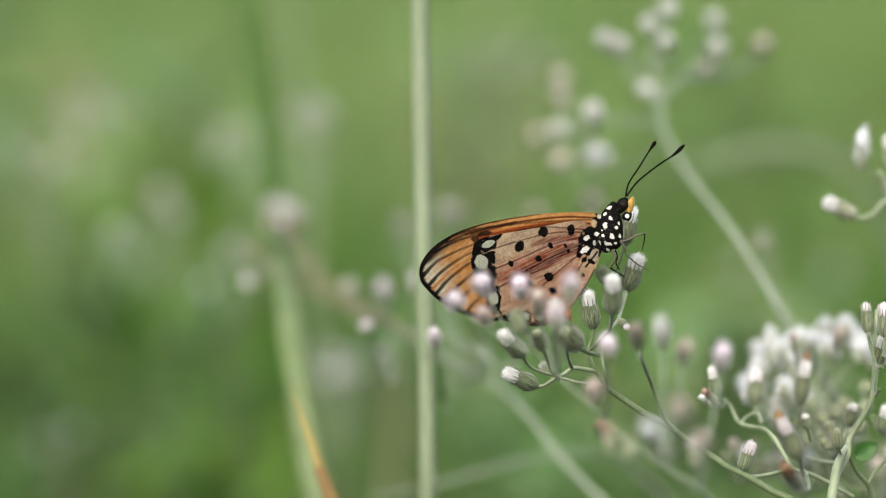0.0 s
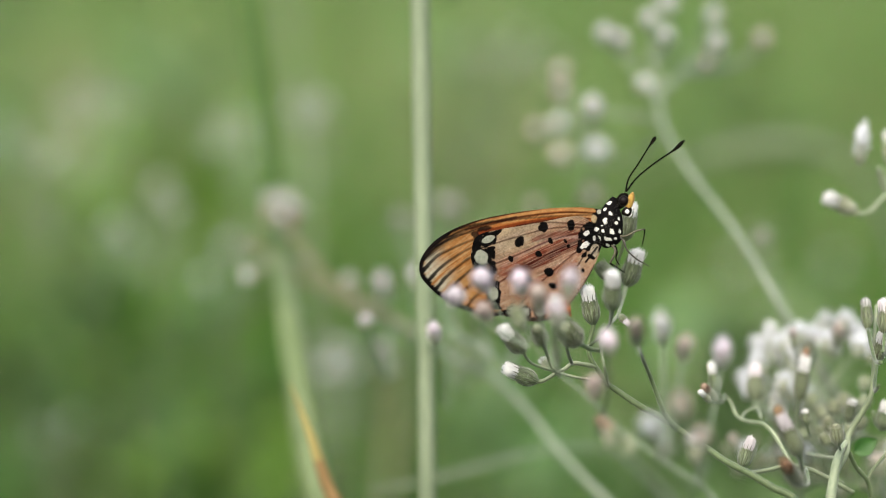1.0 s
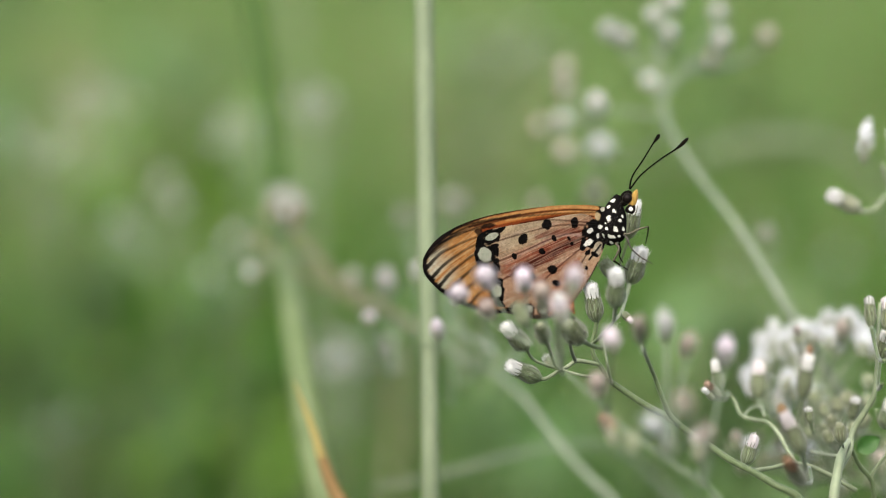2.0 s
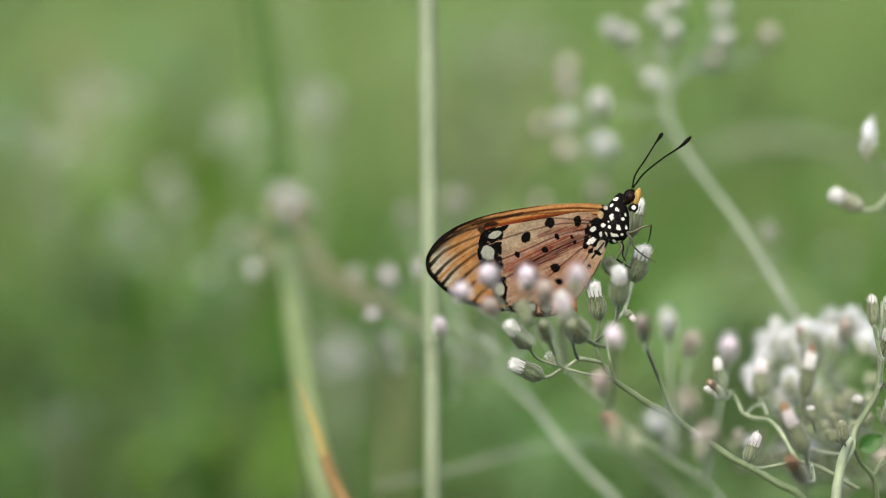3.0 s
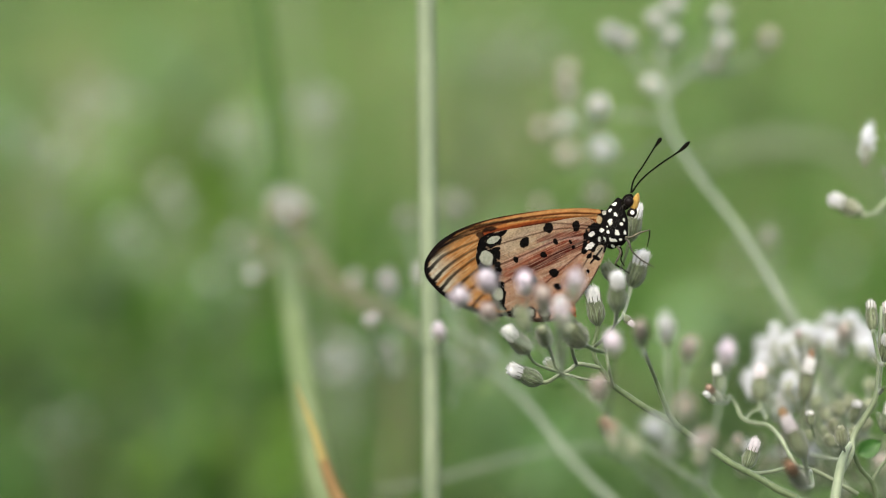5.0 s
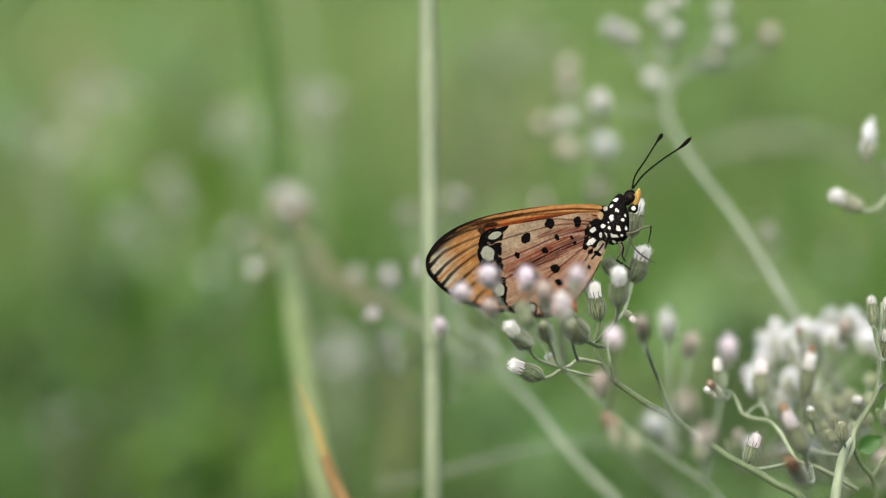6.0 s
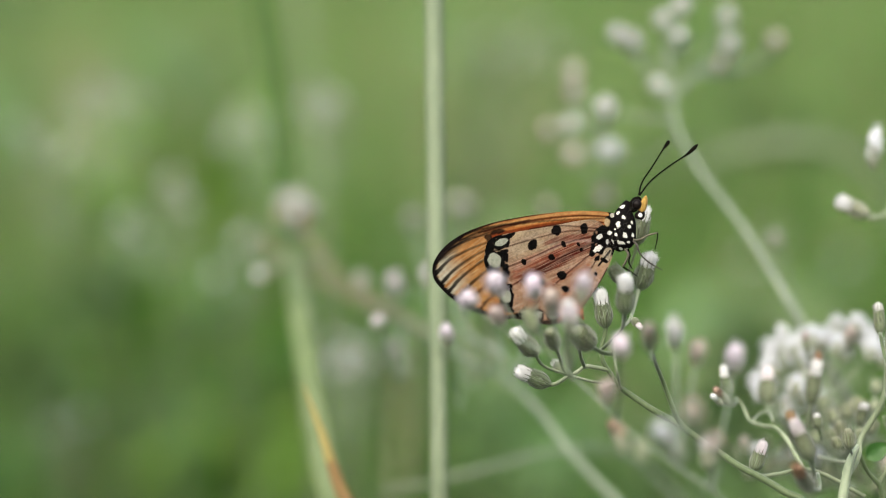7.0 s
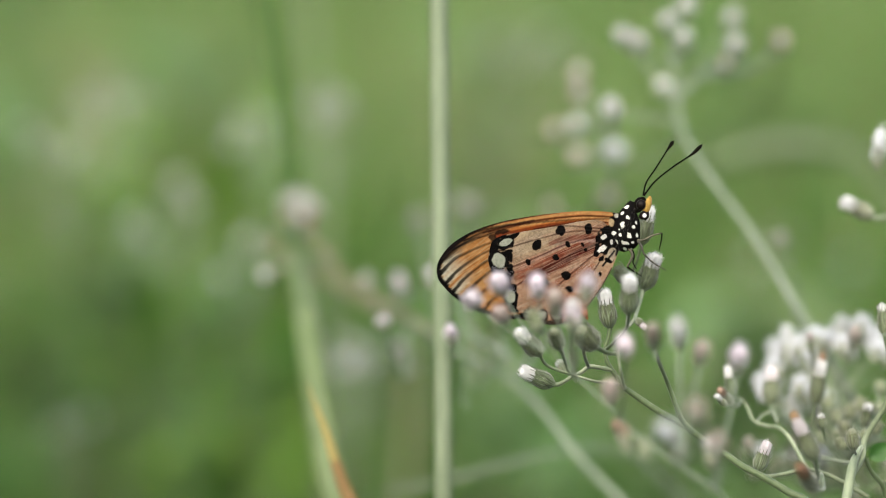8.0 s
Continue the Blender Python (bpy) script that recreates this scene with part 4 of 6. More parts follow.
def tangle_plant():
    """A loose tangle of pale young buds low behind the branching weed."""
    p = thing("flowering_weed", (0.10, 0.455, 0.0), "tangled pale green weed full of young buds", "plant", "flowering weeds")
    heart = np.array((0.06637, 0.44580, 0.59525))
    stalk(p, "main_stem", [(0.10, 0.455, -0.01), (0.095, 0.455, 0.3), heart - (0, 0, 0.016), heart - (0.001, 0, 0.006)], [1.6, 1.4, .7, .5], PALE_STEM, 8, 7)
    rng = random.Random(31)
    forks = []
    for k in range(7):
        fork = heart + np.array((rng.uniform(-0.013, 0.012), rng.uniform(-0.012, 0.010), rng.uniform(-0.006, 0.003)))
        stalk(p, "branch", [heart - (0.001, 0, 0.008), (heart + fork) / 2 - (0, 0, 0.002), fork], [.4, .34, .3], PALE_STEM, 7, 6)
        forks.append(fork)
    for k in range(34):
        fork = forks[k % 7]
        tip = fork + np.array((rng.uniform(-0.0055, 0.0055), rng.uniform(-0.006, 0.006), rng.uniform(0.001, 0.0085)))
        way = tip - fork + np.array((0, 0, 0.003))
        way = way / np.linalg.norm(way) * rng.uniform(0.0032, 0.0048)
        sprig(p, fork, tip - way, tip, rng.uniform(1.7, 2.5), rng.choice(("young", "young", "plump", "green", "dull", "puff")), .22, PALE_STEM, 0.1)


def upper_right_plant():
    p = thing("flowering_weed", (0.155, 0.50, 0.0), "weed with plump white buds on a curved stalk", "plant", "flowering weeds")
    stalk(p, "main_stem", [(0.155, 0.50, -0.01), (0.15, 0.49, 0.35), (0.09263, 0.42514, 0.60117), (0.08590, 0.42651, 0.62920), (0.07965, 0.42679, 0.64112), (0.07654, 0.42683, 0.64656), (0.07501, 0.42658, 0.65054)], [1.7, 1.5, 1.1, .8, .65, .55, .5], PALE_STEM, 8, 8)
    flower(p, (0.07234, 0.43038, 0.65029), (0.07262, 0.43009, 0.65780), 2.0, "puff")
    sprig(p, (0.07615, 0.42701, 0.64751), (0.07766, 0.43063, 0.65038), (0.07749, 0.43190, 0.65670), 2.6, "plump", .4, PALE_STEM)
    stalk(p, "pedicel", [(0.07732, 0.42670, 0.64589), (0.07540, 0.42553, 0.64511), (0.07328, 0.42414, 0.64319), (0.07099, 0.42308, 0.64298)], [.5, .5, .48, .5], PALE_STEM, 7, 6)
    flower(p, (0.07147, 0.42682, 0.64277), (0.06545, 0.42639, 0.64578), 3.1, "plump")


LEAN = np.array((0.0, 0.0065, 0.0005))


def back_plant():
    p = thing("flowering_weed", (0.17, 0.52, 0.0), "tall weed behind with loose sprays of white heads", "plant", "flowering weeds")
    stalk(p, "main_stem", [(0.17, 0.50, -0.01), (0.14, 0.49, 0.4), (0.08168, 0.45099, 0.58741), (0.06459, 0.45872, 0.61673), (0.05702, 0.47337, 0.62920), (0.04813, 0.49384, 0.64016), (0.04517, 0.51025, 0.64595), (0.04487, 0.52157, 0.65182)], [2.0, 1.6, 1.1, .85, .72, .62, .58, .45], FAINT_STEM, 8, 8)
    stalk(p, "branch", [(0.04485, 0.51826, 0.65048), (0.04940, 0.52501, 0.65376), (0.05487, 0.53259, 0.65607), (0.05805, 0.53803, 0.65786)], [.7, .65, .6, .45], FAINT_STEM, 7, 6)
    stalk(p, "branch", [(0.05078, 0.52711, 0.65409), (0.05902, 0.53724, 0.65380), (0.06692, 0.54766, 0.65500), (0.06940, 0.54823, 0.65792)], [.62, .58, .5, .4], FAINT_STEM, 7, 6)
    stalk(p, "branch", [(0.04487, 0.52150, 0.65147), (0.04441, 0.52580, 0.65784), (0.04387, 0.52893, 0.66345)], [.55, .5, .4], FAINT_STEM, 7, 6)
    stalk(p, "branch", [(0.04494, 0.51031, 0.64629), (0.03967, 0.52045, 0.64602), (0.03290, 0.52547, 0.64567), (0.02720, 0.55454, 0.63800)], [.42, .38, .34, .3], FAINT_STEM, 7, 6)
    stalk(p, "branch", [(0.04473, 0.51803, 0.64932), (0.04005, 0.52734, 0.65526), (0.03622, 0.53318, 0.65914)], [.42, .38, .34], FAINT_STEM, 7, 6)
    stalk(p, "branch", [(0.04560, 0.50701, 0.64503), (0.04005, 0.52370, 0.63654), (0.03414, 0.54299, 0.63096), (0.03224, 0.55142, 0.62192)], [.3, .25, .22, .2], FAINT_STEM, 7, 6)
    rows = (("snow", (0.03682, 0.53311, 0.65878), (0.03254, 0.53129, 0.66512), 2.7), ("snow", (0.03816, 0.53499, 0.65796), (0.03699, 0.53297, 0.66326), 2.7), ("snow", (0.04363, 0.52870, 0.66228), (0.04299, 0.52793, 0.66879), 2.5),
            ("snow", (0.04679, 0.52591, 0.65842), (0.04614, 0.52530, 0.66574), 2.6), ("snow", (0.04768, 0.52925, 0.66509), (0.04697, 0.53057, 0.67188), 2.5), ("snow", (0.05859, 0.54376, 0.66113), (0.05835, 0.54511, 0.66811), 2.7))
    for kind, base, tip, w in rows:
        sprig(p, (0.04441, 0.52557, 0.65667), base, np.array(tip) - LEAN, w, kind, .26, FAINT_STEM, short=0.55)
    rows = (("snow", (0.05830, 0.53747, 0.65499), (0.05832, 0.53710, 0.66355), 2.7), ("dull", (0.06977, 0.54766, 0.65500), (0.06940, 0.54912, 0.66253), 3.4), ("dull", (0.05805, 0.53705, 0.65285), (0.05538, 0.53798, 0.65762), 2.6))
    for kind, base, tip, w in rows:
        sprig(p, (0.05487, 0.53259, 0.65607), base, np.array(tip) - LEAN, w, kind, .26, FAINT_STEM, short=0.55)
    sprig(p, (0.04485, 0.51814, 0.64990), (0.04299, 0.52399, 0.64851), (0.04212, 0.52318, 0.65482), 2.7, "snow", .26, FAINT_STEM, short=0.55)
    rows = (("dull", (0.02818, 0.57621, 0.64467), (0.02661, 0.57753, 0.65146), 3.6), ("dull", (0.02743, 0.56542, 0.64157), (0.02615, 0.56669, 0.64811), 3.6), ("snow", (0.03146, 0.51732, 0.64564), (0.03064, 0.51654, 0.65212), 2.6),
            ("snow", (0.02669, 0.55910, 0.63527), (0.02554, 0.56046, 0.64225), 2.9), ("dull", (0.02402, 0.59343, 0.62843), (0.02159, 0.59480, 0.63545), 3.4))
    for kind, base, tip, w in rows:
        sprig(p, (0.03290, 0.52547, 0.64567), base, np.array(tip) - LEAN, w, kind, .26, FAINT_STEM, short=0.55)
    rows = (("puff", (0.03426, 0.55310, 0.63058), (0.03388, 0.55442, 0.63738), 3.9), ("dull", (0.02818, 0.57260, 0.62611), (0.02661, 0.57390, 0.63276), 4.1), ("dull", (0.03392, 0.57074, 0.61650), (0.03418, 0.57211, 0.62354), 4.3),
            ("dull", (0.02240, 0.58990, 0.61028), (0.02173, 0.59132, 0.61757), 3.0))
    for kind, base, tip, w in rows:
        sprig(p, (0.03414, 0.54299, 0.63096), base, np.array(tip) - LEAN, w, kind, .24, FAINT_STEM, short=0.55)


def left_plant():
    p = thing("flowering_weed", (0.06, 0.47, 0.0), "arching weed behind with faded heads along its stem", "plant", "flowering weeds")
    stalk(p, "main_stem", [(0.06, 0.48, -0.01), (0.055, 0.485, 0.4), (0.03360, 0.46429, 0.57603), (0.02769, 0.46761, 0.58247), (0.02338, 0.47047, 0.58661), (0.02015, 0.47322, 0.59015), (0.01637, 0.47711, 0.59432), (0.01201, 0.48185, 0.59765), (0.00727, 0.48836, 0.59968), (0.00198, 0.49759, 0.59995), (-0.00387, 0.50984, 0.60007), (-0.01119, 0.52142, 0.60197), (-0.01928, 0.52918, 0.60514)],
          [2.0, 1.6, .84, .81, .79, .76, .72, .66, .58, .48, .40, .36, .34], FAINT_STEM, 8, 8)
    stalk(p, "branch", [(-0.01642, 0.53213, 0.60133), (-0.02523, 0.53779, 0.60425), (-0.03295, 0.54368, 0.60834), (-0.03955, 0.54954, 0.61228)], [.4, .4, .36, .34], STEM, 7, 6)
    stalk(p, "branch", [(-0.02776, 0.54019, 0.61134), (-0.03795, 0.54392, 0.60957), (-0.04184, 0.54560, 0.60769)], [.5, .5, .5], FAINT_STEM, 7, 6)
    sprig(p, (-0.03295, 0.54518, 0.61606), (-0.03514, 0.55026, 0.61599), (-0.03948, 0.56175, 0.62269), 4.4, "dull_puff", .45, FAINT_STEM, short=0.6)
    sprig(p, (-0.03295, 0.54518, 0.61606), (-0.03609, 0.55501, 0.61419), (-0.03626, 0.57171, 0.62150), 3.6, "dull_puff", .45, FAINT_STEM, short=0.6)
    sprig(p, (-0.03295, 0.54507, 0.61545), (-0.03395, 0.54518, 0.61606), (-0.03587, 0.54138, 0.62270), 2.0, "plump", .45, FAINT_STEM, short=0.6)
    sprig(p, (-0.03295, 0.54511, 0.61569), (-0.03325, 0.55034, 0.61636), (-0.03236, 0.55358, 0.62257), 3.0, "dull_puff", .4, FAINT_STEM, short=0.6)
    sprig(p, (-0.03295, 0.54511, 0.61569), (-0.03728, 0.55022, 0.61574), (-0.04070, 0.55300, 0.61959), 2.5, "brown", .4, FAINT_STEM, short=0.6)
    sprig(p, (-0.03233, 0.54507, 0.61545), (-0.03483, 0.54483, 0.61422), (-0.03216, 0.54129, 0.62222), 2.4, "rust", .4, FAINT_STEM, short=0.6)
    sprig(p, (-0.03955, 0.54954, 0.61228), (-0.04018, 0.54913, 0.61018), (-0.04270, 0.54993, 0.61426), 2.6, "brown", .4, FAINT_STEM, short=0.6)
    sprig(p, (-0.03927, 0.54485, 0.60912), (-0.04077, 0.54438, 0.60667), (-0.04420, 0.54051, 0.60773), 3.0, "plump", .4, FAINT_STEM, short=0.6)
    sprig(p, (-0.01768, 0.53327, 0.60196), (-0.01880, 0.53732, 0.60182), (-0.02128, 0.53886, 0.60971), 2.2, "dull_puff", .4, FAINT_STEM, short=0.6)
    sprig(p, (-0.01459, 0.53192, 0.60025), (-0.01192, 0.51767, 0.60553), (-0.01299, 0.51436, 0.61473), 2.2, "rosy", .4, FAINT_STEM, short=0.6)
    sprig(p, (-0.01148, 0.52960, 0.59877), (-0.01391, 0.46232, 0.61244), (-0.01479, 0.46322, 0.61694), 2.2, "rosy", .4, FAINT_STEM, short=0.6)
    sprig(p, (-0.00460, 0.51202, 0.60267), (-0.01310, 0.54433, 0.58545), (-0.01360, 0.54575, 0.59275), 3.0, "dull_puff", .35, FAINT_STEM, short=0.6)
    sprig(p, (-0.00497, 0.51302, 0.60256), (-0.00482, 0.49846, 0.61154), (-0.00526, 0.49803, 0.61982), 2.4, "rosy", .4, FAINT_STEM, short=0.6)
    sprig(p, (0.00165, 0.50050, 0.59924), (-0.00131, 0.41823, 0.62133), (-0.00161, 0.41701, 0.62538), 1.9, "rosy", .14, FAINT_STEM)
    sprig(p, (0.00846, 0.46911, 0.60728), (0.00084, 0.60917, 0.60457), (0.00167, 0.61103, 0.61415), 4.0, "dull_puff", .4, FAINT_STEM, short=0.6)
    sprig(p, (-0.00460, 0.51202, 0.60267), (-0.00837, 0.58900, 0.60565), (-0.01053, 0.59065, 0.61412), 3.0, "dull_puff", .4, FAINT_STEM, short=0.6)
    # dry brownish twigs
    stalk(p, "twig", [(-0.03411, 0.54188, 0.61777), (-0.03051, 0.53910, 0.61404), (-0.02717, 0.53632, 0.61034), (-0.02361, 0.53370, 0.60739), (-0.01799, 0.52718, 0.60534), (-0.01109, 0.51673, 0.60402), (-0.00382, 0.50126, 0.60307)], [.5, .65, .7, .7, .65, .6, .5], DRY_STEM, 7, 6)
    stalk(p, "twig", [(-0.04037, 0.53804, 0.60890), (-0.03563, 0.54139, 0.61026), (-0.03108, 0.53983, 0.60756), (-0.02429, 0.53228, 0.60543), (-0.01661, 0.52168, 0.60336)], [.4, .5, .5, .5, .45], DRY_STEM, 7, 6)
    stalk(p, "twig", [(-0.04164, 0.54907, 0.61302), (-0.03746, 0.54657, 0.61072), (-0.03400, 0.54320, 0.60913), (-0.03082, 0.53964, 0.60659)], [.4, .5, .5, .4], DRY_STEM, 7, 6)
    stalk(p, "twig", [(-0.02361, 0.53370, 0.60739), (-0.02062, 0.53247, 0.60629), (-0.01652, 0.52663, 0.60261)], [.35, .4, .35], FAINT_STEM, 7, 6)
    stalk(p, "twig", [(-0.01799, 0.52718, 0.60534), (-0.01301, 0.52217, 0.60573), (-0.00910, 0.51785, 0.60952)], [.35, .4, .35], FAINT_STEM, 7, 6)
    # fine side shoots below the wing
    for a, b, c in (((0.00846, 0.46911, 0.60728), (0.00180, 0.48762, 0.60815), (-0.00022, 0.48858, 0.61312)), ((0.01013, 0.46580, 0.60597), (0.00742, 0.48740, 0.60704), (0.00639, 0.47849, 0.61363)), ((0.01161, 0.46448, 0.60442), (0.01473, 0.48676, 0.60373), (0.01609, 0.47765, 0.60930))):
        stalk(p, "side_shoot", [a, b, c], [.5, .45, .3], FAINT_STEM, 6, 6)


def pale_blades():
    g = thing("bent_grass_blade", (0.08, 0.62, 0.0), "blurred pale green grass blade bent over sideways", "grass blade")
    stalk(g, "blade", [(0.08, 0.62, -0.01), (0.05414, 0.51153, 0.55379), (0.04237, 0.50517, 0.57331), (0.03433, 0.50116, 0.57904), (0.02662, 0.49932, 0.58024), (0.01794, 0.49709, 0.57960), (0.00681, 0.49548, 0.57697), (-0.00452, 0.49483, 0.57406), (-0.01516, 0.49434, 0.57196)], [1.2, .9, .3, .26, .34, .42, .48, .45, .3], FAINT_STEM, 8, 8)
    g = thing("bent_grass_blade", (0.25, 1.26, 0.0), "blurred pale grass blade leaning across the meadow", "grass blade")
    stalk(g, "blade", [(0.25, 1.26, -0.01), (0.23873, 1.21301, 0.46177), (0.20744, 1.20340, 0.51711), (0.17975, 1.18666, 0.53580), (0.14736, 1.18645, 0.53474), (0.11227, 1.18542, 0.52944), (0.08259, 1.18367, 0.52044)], [2.6, 2.6, 2.4, 2.3, 2.3, 2.0, 1.0], STEM, 8, 8)
    g = thing("bent_grass_blade", (0.16, 0.80, 0.0), "broad blurred grey-green grass blade arching over", "grass blade")
    stalk(g, "blade", [(0.16, 0.80, -0.01), (0.15177, 0.77755, 0.52941), (0.14075, 0.77622, 0.57357), (0.12833, 0.76995, 0.59328), (0.11452, 0.76133, 0.60131), (0.09935, 0.75166, 0.60415), (0.08455, 0.74132, 0.60364), (0.07329, 0.73541, 0.59978)], [1.5, 1.6, 1.7, 1.8, 1.9, 1.9, 1.6, 0.8], PALE_STEM, 8, 8)


def lone_bud():
    p = thing("flowering_weed", (0.085, 0.55, 0.0), "thin weed with one small greyish bud", "plant", "flowering weeds")
    stalk(p, "main_stem", [(0.085, 0.55, -0.01), (0.082, 0.545, 0.35), (0.07419, 0.51497, 0.59417), (0.06816, 0.51475, 0.61849)], [.5, .4, .22, .2], FAINT_STEM, 7, 7)
    flower(p, (0.06816, 0.51485, 0.61896), (0.06625, 0.51563, 0.62288), 1.9, "dull_puff")


def far_plant(root, top, heads, label, width=3.0):
    """A weed further off: a stem with a loose spray of faded heads."""
    p = thing("flowering_weed", root, label, "plant", "flowering weeds")
    t = np.array(top)
    r = np.array(root)
    stalk(p, "main_stem", [r - (0, 0, 0.01), r + (t - r) * 0.5 + (0.01, 0, 0), t], [1.4, 1.1, 0.7], STEM, 7, 8)
    for i, tip in enumerate(heads):
        tip = np.array(tip)
        base = tip - np.array((0.002 * ((i * 3) % 3 - 1), 0.001, 0.0045))
        sprig(p, tuple(t), base, tip, width, "puff" if i % 3 else "dull_puff", .3, FAINT_STEM)


front_plant()
perch_plant()
right_plant()
white_cluster()
tangle_plant()
upper_right_plant()
back_plant()
left_plant()
pale_blades()
lone_bud()
FADED = "distant weed with faded fluffy heads"
far_plant((-0.076, 0.867, 0), (-0.07201, 0.85672, 0.57086), ((-0.07315, 0.86251, 0.59963), (-0.06706, 0.84194, 0.59871), (-0.07723, 0.86149, 0.59462), (-0.07419, 0.89043, 0.58630), (-0.07955, 0.86025, 0.58847), (-0.07106, 0.90966, 0.58048)), FADED)
far_plant((-0.047, 0.857, 0), (-0.04508, 0.84697, 0.57273), ((-0.04779, 0.85398, 0.60760), (-0.04176, 0.83346, 0.60695), (-0.05086, 0.85298, 0.60266), (-0.04093, 0.87231, 0.59723), (-0.04619, 0.85216, 0.59851)), FADED)
far_plant((-0.132, 0.896, 0), (-0.12609, 0.88608, 0.56541), ((-0.12834, 0.89375, 0.60349), (-0.11837, 0.86312, 0.60324), (-0.13580, 0.89264, 0.59810), (-0.11760, 0.89339, 0.60156), (-0.11563, 0.91244, 0.59486), (-0.13131, 0.89158, 0.59276), (-0.13088, 0.93441, 0.60282)), FADED)
far_plant((-0.153, 0.912, 0), (-0.14534, 0.90204, 0.54359), ((-0.14826, 0.91012, 0.58374), (-0.15527, 0.90936, 0.58006), (-0.13894, 0.88923, 0.58122), (-0.13417, 0.90952, 0.58057), (-0.14531, 0.90825, 0.57443), (-0.16290, 0.93020, 0.58235), (-0.14169, 0.93761, 0.56820)), FADED)
far_plant((-0.104, 0.871, 0), (-0.09938, 0.86061, 0.53989), ((-0.10054, 0.86655, 0.56938), (-0.09206, 0.84619, 0.56946), (-0.11514, 0.86470, 0.56038), (-0.12015, 0.88363, 0.55313), (-0.10082, 0.88713, 0.57029), (-0.11536, 0.90297, 0.54780)), FADED)
far_plant((-0.075, 0.809, 0), (-0.07134, 0.79909, 0.53793), ((-0.06709, 0.80515, 0.56796), (-0.07210, 0.82403, 0.56049), (-0.07654, 0.78262, 0.55755), (-0.06625, 0.84345, 0.55556)), FADED)
far_plant((-0.037, 0.802, 0), (-0.03480, 0.79157, 0.50015), ((-0.03848, 0.79804, 0.53231), (-0.03487, 0.81708, 0.52549), (-0.03587, 0.79681, 0.52618), (-0.02996, 0.77711, 0.52956), (-0.04013, 0.81602, 0.52028), (-0.02872, 0.83626, 0.51934)), FADED)
far_plant((0.018, 1.393, 0), (0.01745, 1.38265, 0.49664), ((0.00483, 1.39441, 0.55522), (0.02055, 1.39540, 0.55993), (0.03370, 1.29491, 0.56726), (0.02691, 1.39325, 0.54916), (0.04571, 1.39643, 0.56469), (0.05506, 1.34449, 0.55993)), FADED, 7.5)
far_plant((0.168, 1.279, 0), (0.15958, 1.26921, 0.43804), ((0.16580, 1.27674, 0.47534), (0.15358, 1.27439, 0.46381), (0.21112, 1.32354, 0.45385)), FADED, 7.5)
far_plant((-0.178, 1.067, 0), (-0.16937, 1.05709, 0.40206), ((-0.16954, 1.06285, 0.43068), (-0.16213, 1.06356, 0.43411), (-0.18394, 1.11074, 0.41539)), FADED)




def thin_stem(root, points, radius, material):
    g = thing("thin_grass_stem", root, "thin blurred grass stem standing in the meadow", "grass stem", "thin stems")
    stalk(g, "culm", [np.array(root) - (0, 0, 0.01), *points], [radius * 1.2] + [radius] * len(points), material, 7, 8)


thin_stem((-0.035, 0.88, 0), ((-0.02753, 0.81764, 0.47168), (-0.03040, 0.82494, 0.50921), (-0.03518, 0.83004, 0.53548)), 1.2, STEM)
thin_stem((-0.02, 0.92, 0), ((-0.01903, 0.86574, 0.45707), (-0.01700, 0.87385, 0.49880), (-0.01903, 0.87655, 0.51271)), 1.7, DRY_STEM)
thin_stem((-0.06, 1.02, 0), ((-0.05038, 0.96193, 0.42786), (-0.05713, 0.99197, 0.58240), (-0.06387, 1.00313, 0.63980)), 1.3, PALE_STEM)


# ---- butterfly ----
def field(seed, u, v, su, sv, angle=0.0):
    """Smooth noise over wing coordinates in mm, stretched along the angle."""
    rng = np.random.default_rng(seed)
    grid = rng.random((64, 64))
    c, s = math.cos(angle), math.sin(angle)
    a, b = (u * c + v * s) / su + 17.3, (-u * s + v * c) / sv + 23.7
    i, j = np.floor(a).astype(int), np.floor(b).astype(int)
    fa, fb = a - i, b - j
    fa, fb = fa * fa * (3 - 2 * fa), fb * fb * (3 - 2 * fb)
    g = lambda p, q: grid[p % 64, q % 64]
    return (g(i, j) * (1 - fa) + g(i + 1, j) * fa) * (1 - fb) + (g(i, j + 1) * (1 - fa) + g(i + 1, j + 1) * fa) * fb


def to_line(u, v, pts):
    """Distance in mm to a smooth line through pts, and how far along it (0 to 1)."""
    line = spline(pts, 6)
    best, along = np.full(u.shape, 1e9), np.zeros(u.shape)
    for k in range(len(line) - 1):
        a, d = line[k], line[k + 1] - line[k]
        t = np.clip(((u - a[0]) * d[0] + (v - a[1]) * d[1]) / (d @ d + 1e-12), 0, 1)
        r = np.hypot(u - a[0] - t * d[0], v - a[1] - t * d[1])
        near = r < best
        best, along = np.where(near, r, best), np.where(near, (k + t) / (len(line) - 1), along)
    return best, along


def soft(x, edge, width):
    """1 below edge, 0 above, with a soft change."""
    return np.clip((edge - x) / width + 0.5, 0, 1)


def lay(colour, over, mask):
    return colour * (1 - mask[..., None]) + np.array(over) * mask[..., None]


